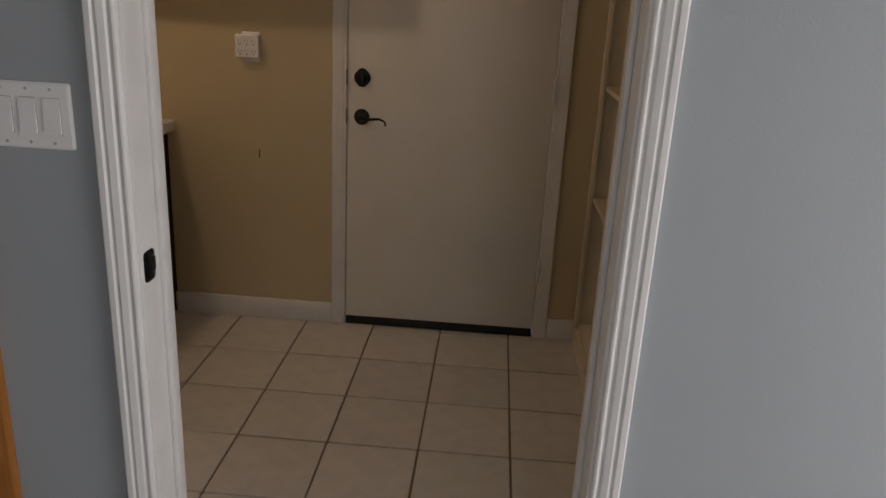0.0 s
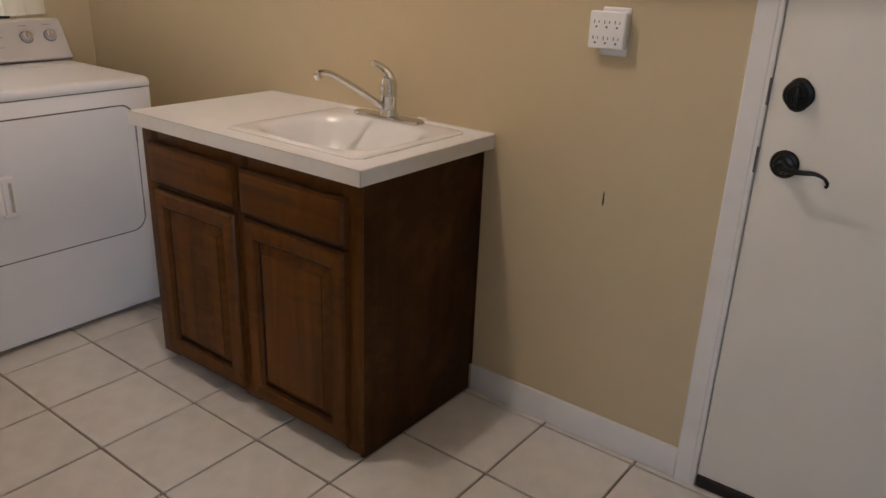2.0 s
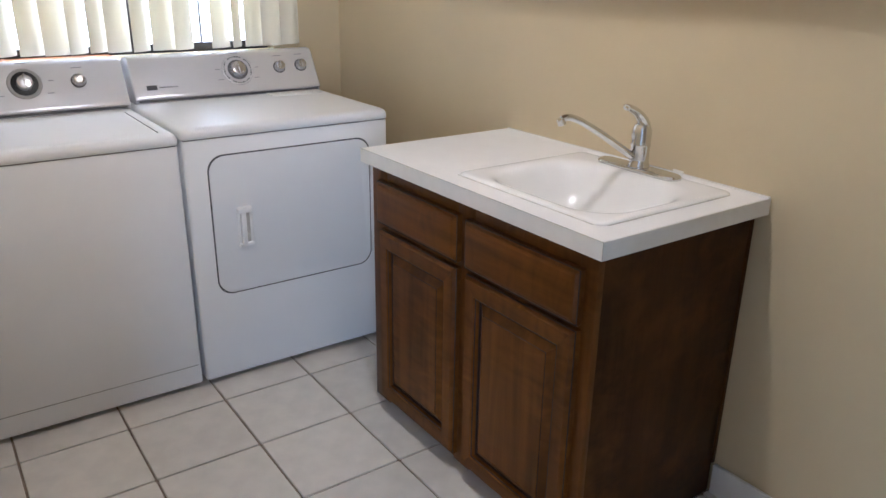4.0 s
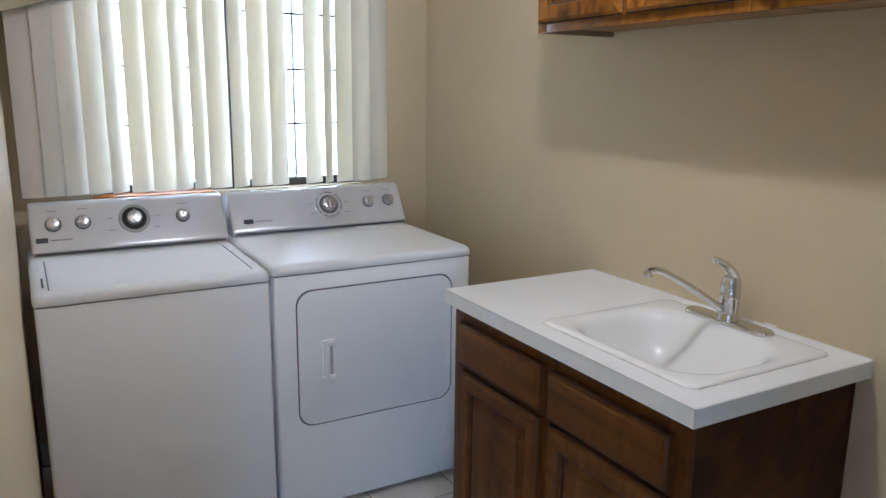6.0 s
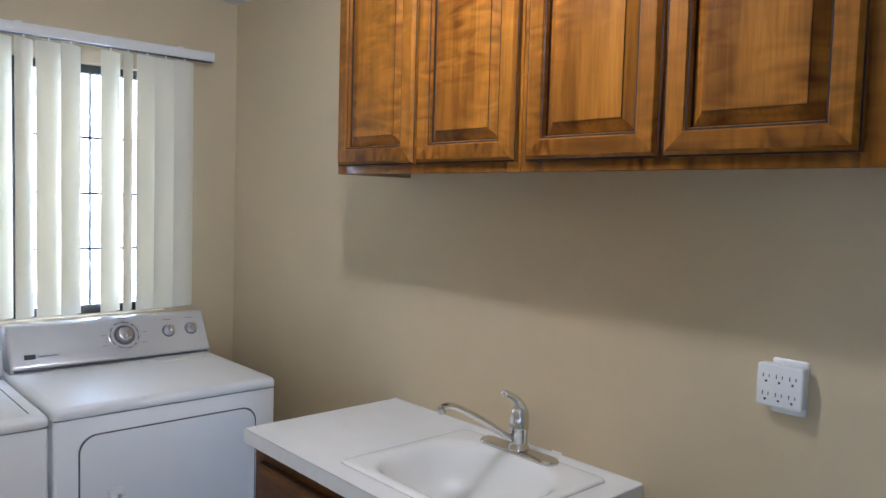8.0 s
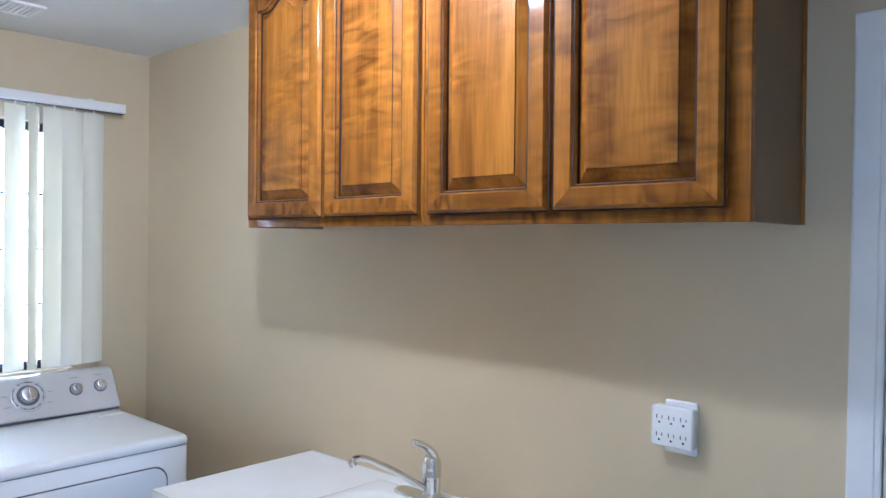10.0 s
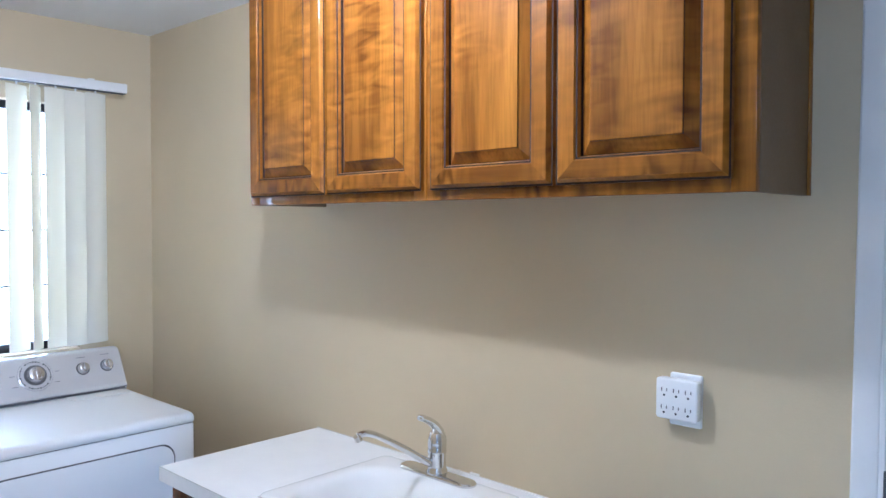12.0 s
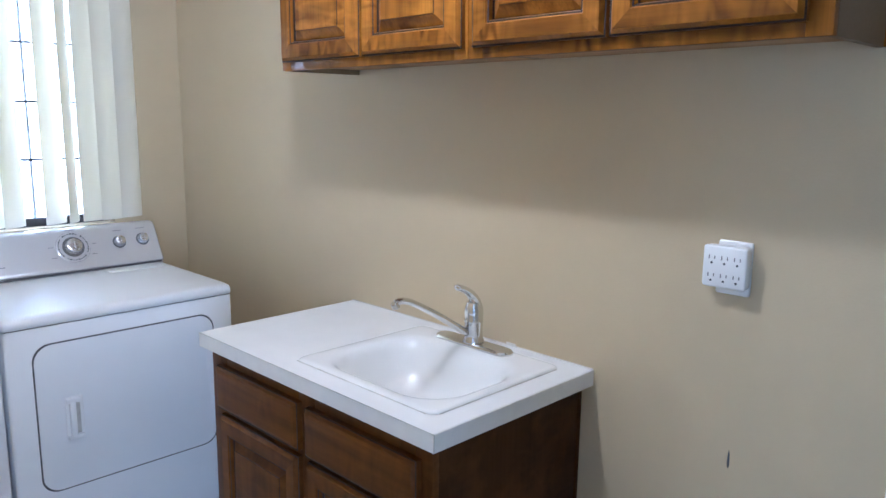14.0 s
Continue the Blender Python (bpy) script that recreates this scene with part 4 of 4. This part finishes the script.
skin(bm, [[(-0.893 + 0.0028 * a * k, Y1 - 0.0008, 0.779 + z + 0.0) for a in (-1, 1)] + [(-0.893 + 0.0028 * a * k, Y1 + 0.001, 0.779 + z) for a in (1, -1)]
          for z, k in ((-0.022, 0.3), (-0.012, 1.1), (0.002, 0.9), (0.013, 0.7), (0.022, 0.2))])
setting("wall_gouge", bm, INK, "short dark gouge in the beige plaster", "wall mark")

# switches by the doorway
sw = thing("light_switch", (-0.730, YK, 1.218), "white three-gang rocker switch plate", "light switch")
bm = bmesh.new()
R = rounded(0.165, 0.122, 0.006, 3)
skin(bm, [[(a, d, b) for a, b in shrink(R, k)] for k, d in ((0, 0.0), (0, -0.003), (0.004, -0.006))])
part("plate", bm, PLASTIC, sw)
for i in (-1, 0, 1):
    cx = i * 0.046
    bm = bmesh.new()
    skin(bm, [[(cx + a, d, b) for a, b in rounded(0.0332, 0.0672, 0.003, 2)] for d in (-0.005, -0.0066)])
    part("surround", bm, DARKGAP, sw)
    bm = bmesh.new()
    skin(bm, [[(cx + a, d + 0.05 * b * (1 if d < -0.006 else 0), b) for a, b in rounded(0.032, 0.066, 0.003, 2)] for d in (-0.005, -0.0095)])
    part("rocker", bm, PLASTIC, sw)
    for z in (-0.049, 0.049):
        bm = bmesh.new()
        lathe(bm, [(0.003, 0), (0.003, 0.001), (0.001, 0.0012)], pose(cx, -0.006, z, 90), 10)
        part("screw", bm, SEAL, sw)

# honey oak pantry set in the kitchen wall
pantry = thing("pantry_cabinet", (-1.3, 1.38, 0), "honey oak pantry cabinet front in the grey wall", "cabinet")
put("side_stile", B(-0.915, -0.852, 1.375, YK, 0, 2.1, 0.003), ORANGE, pantry)
put("side_stile", B(-1.72, -1.655, 1.375, YK, 0, 2.1, 0.003), ORANGE, pantry)
put("rail", B(-1.655, -0.915, 1.375, YK, 2.03, 2.1, 0.003), ORANGE, pantry)
put("plinth", B(-1.655, -0.915, 1.38, YK, 0, 0.09, 0.003), ORANGE, pantry)
panel_door(-1.66, -0.905, 0.085, 2.035, 1.354, pantry, ORANGE, ORANGE)

# built-in shelves along the east side
shelf = thing("built_in_shelves", (0.75, 2.45, 0), "cream painted built-in shelves, empty", "shelf")
SD = 0.995
for y0, y1 in ((3.228, Y1 - 0.014), (2.680, 2.745), (2.10, 2.165), (1.55, 1.61)):
    put("stile", B(X1, X1 + 0.02, y0, y1, 0.0, H - 0.001, 0.002), CREAM, shelf)
for y0, y1 in ((3.245, 3.262), (2.690, 2.708), (2.110, 2.128), (1.55, 1.567)):
    put("side", B(X1 + 0.02, SD, y0, y1, 0.0, H - 0.001), CREAM, shelf)
for z in (0.095, 0.688, 1.156, 1.60, 2.06):
    for y0, y1 in ((2.7085, 3.2445), (2.1285, 2.6895), (1.5675, 2.1095)):
        put("shelf_board", B(X1 + 0.0205, SD, y0, y1, z - 0.019, z, 0.002), CREAM, shelf)
put("toe_board", B(X1 + 0.004, X1 + 0.02, 1.61, 3.228, 0.0, 0.076), CREAM, shelf)

# ceiling light and vent
light = thing("ceiling_light", (-1.53, 2.44, H), "bare-bulb porcelain ceiling lampholder, lit", "ceiling light")
bm = bmesh.new()
lathe(bm, [(0.060, 0.0), (0.062, -0.002), (0.060, -0.006), (0.034, -0.010), (0.026, -0.013), (0.024, -0.014)])
part("lampholder", bm, PORCELAIN, light)

# sloping boxed-in panel beside the blind
slope = thing("sloping_panel", (-3.28, 1.74, 1.75), "beige painted sloping boxed-in panel over the washing machine", "panel")
bm = bmesh.new()
prof = [(1.537, 1.748), (1.70, 1.797), (1.86, 1.846), (1.925, 1.868), (1.945, 1.882), (1.950, 1.905), (1.940, 1.940), (1.925, 2.12), (1.537, 2.12)]
skin(bm, [[Vector((x, 1.537 + (y - 1.537) * k, z + up)) - Vector(slope.location) for y, z in prof] for x, k, up in ((-3.375, 1.0, 0.0), (-3.36, 1.0, 0.0), (-2.88, 0.78, 0.26), (-2.86, 0.77, 0.30))])
part("panel", bm, BEIGE, slope, smooth=50)

vent = thing("ceiling_vent", (-3.17, 2.61, H), "white slatted ceiling vent", "vent")
bm = bmesh.new()
for a in ((-0.09, 0.09, -0.06, -0.045), (-0.09, 0.09, 0.045, 0.06), (-0.09, -0.075, -0.045, 0.045), (0.075, 0.09, -0.045, 0.045)):
    box(bm, a[0], a[1], a[2], a[3], -0.008, 0)
part("frame", bm, PLASTIC, vent)
for i in range(5):
    part("slat", B(-0.075, 0.075, -0.04 + 0.018 * i, -0.028 + 0.018 * i, -0.006, -0.001), PLASTIC, vent)

# ---- floor tiles ----
PX, PY, TX, TY = 0.3138, 0.3220, -2.252, 2.926
bm = bmesh.new()
skin(bm, [[(a, b, z) for a, b in rounded(PX - 0.0075 - k, PY - 0.0075 - k, 0.004, 1)] for k, z in ((0, -0.008), (0, -0.0016), (0.003, 0.0))], cap0=False)
proto = link("tile", bm, TILE)
mesh = proto.data
bpy.data.objects.remove(proto)
rng = random.Random(7)
for i in range(-5, 16):
    for j in range(-18, 2):
        x, y = TX + (i + 0.5) * PX, TY + (j + 0.5) * PY
        if y > Y1 + 0.14 or y < KY0 or x > (KX1 if y < YK + 0.1 else 1.0) + 0.1 or x < (KX0 if y < YK - 0.1 else X0) - 0.1:
            continue
        t = new("tile", mesh)
        t.parent = floor
        t.location = (x + rng.uniform(-0.0006, 0.0006), y + rng.uniform(-0.0006, 0.0006), rng.uniform(-0.0006, 0))
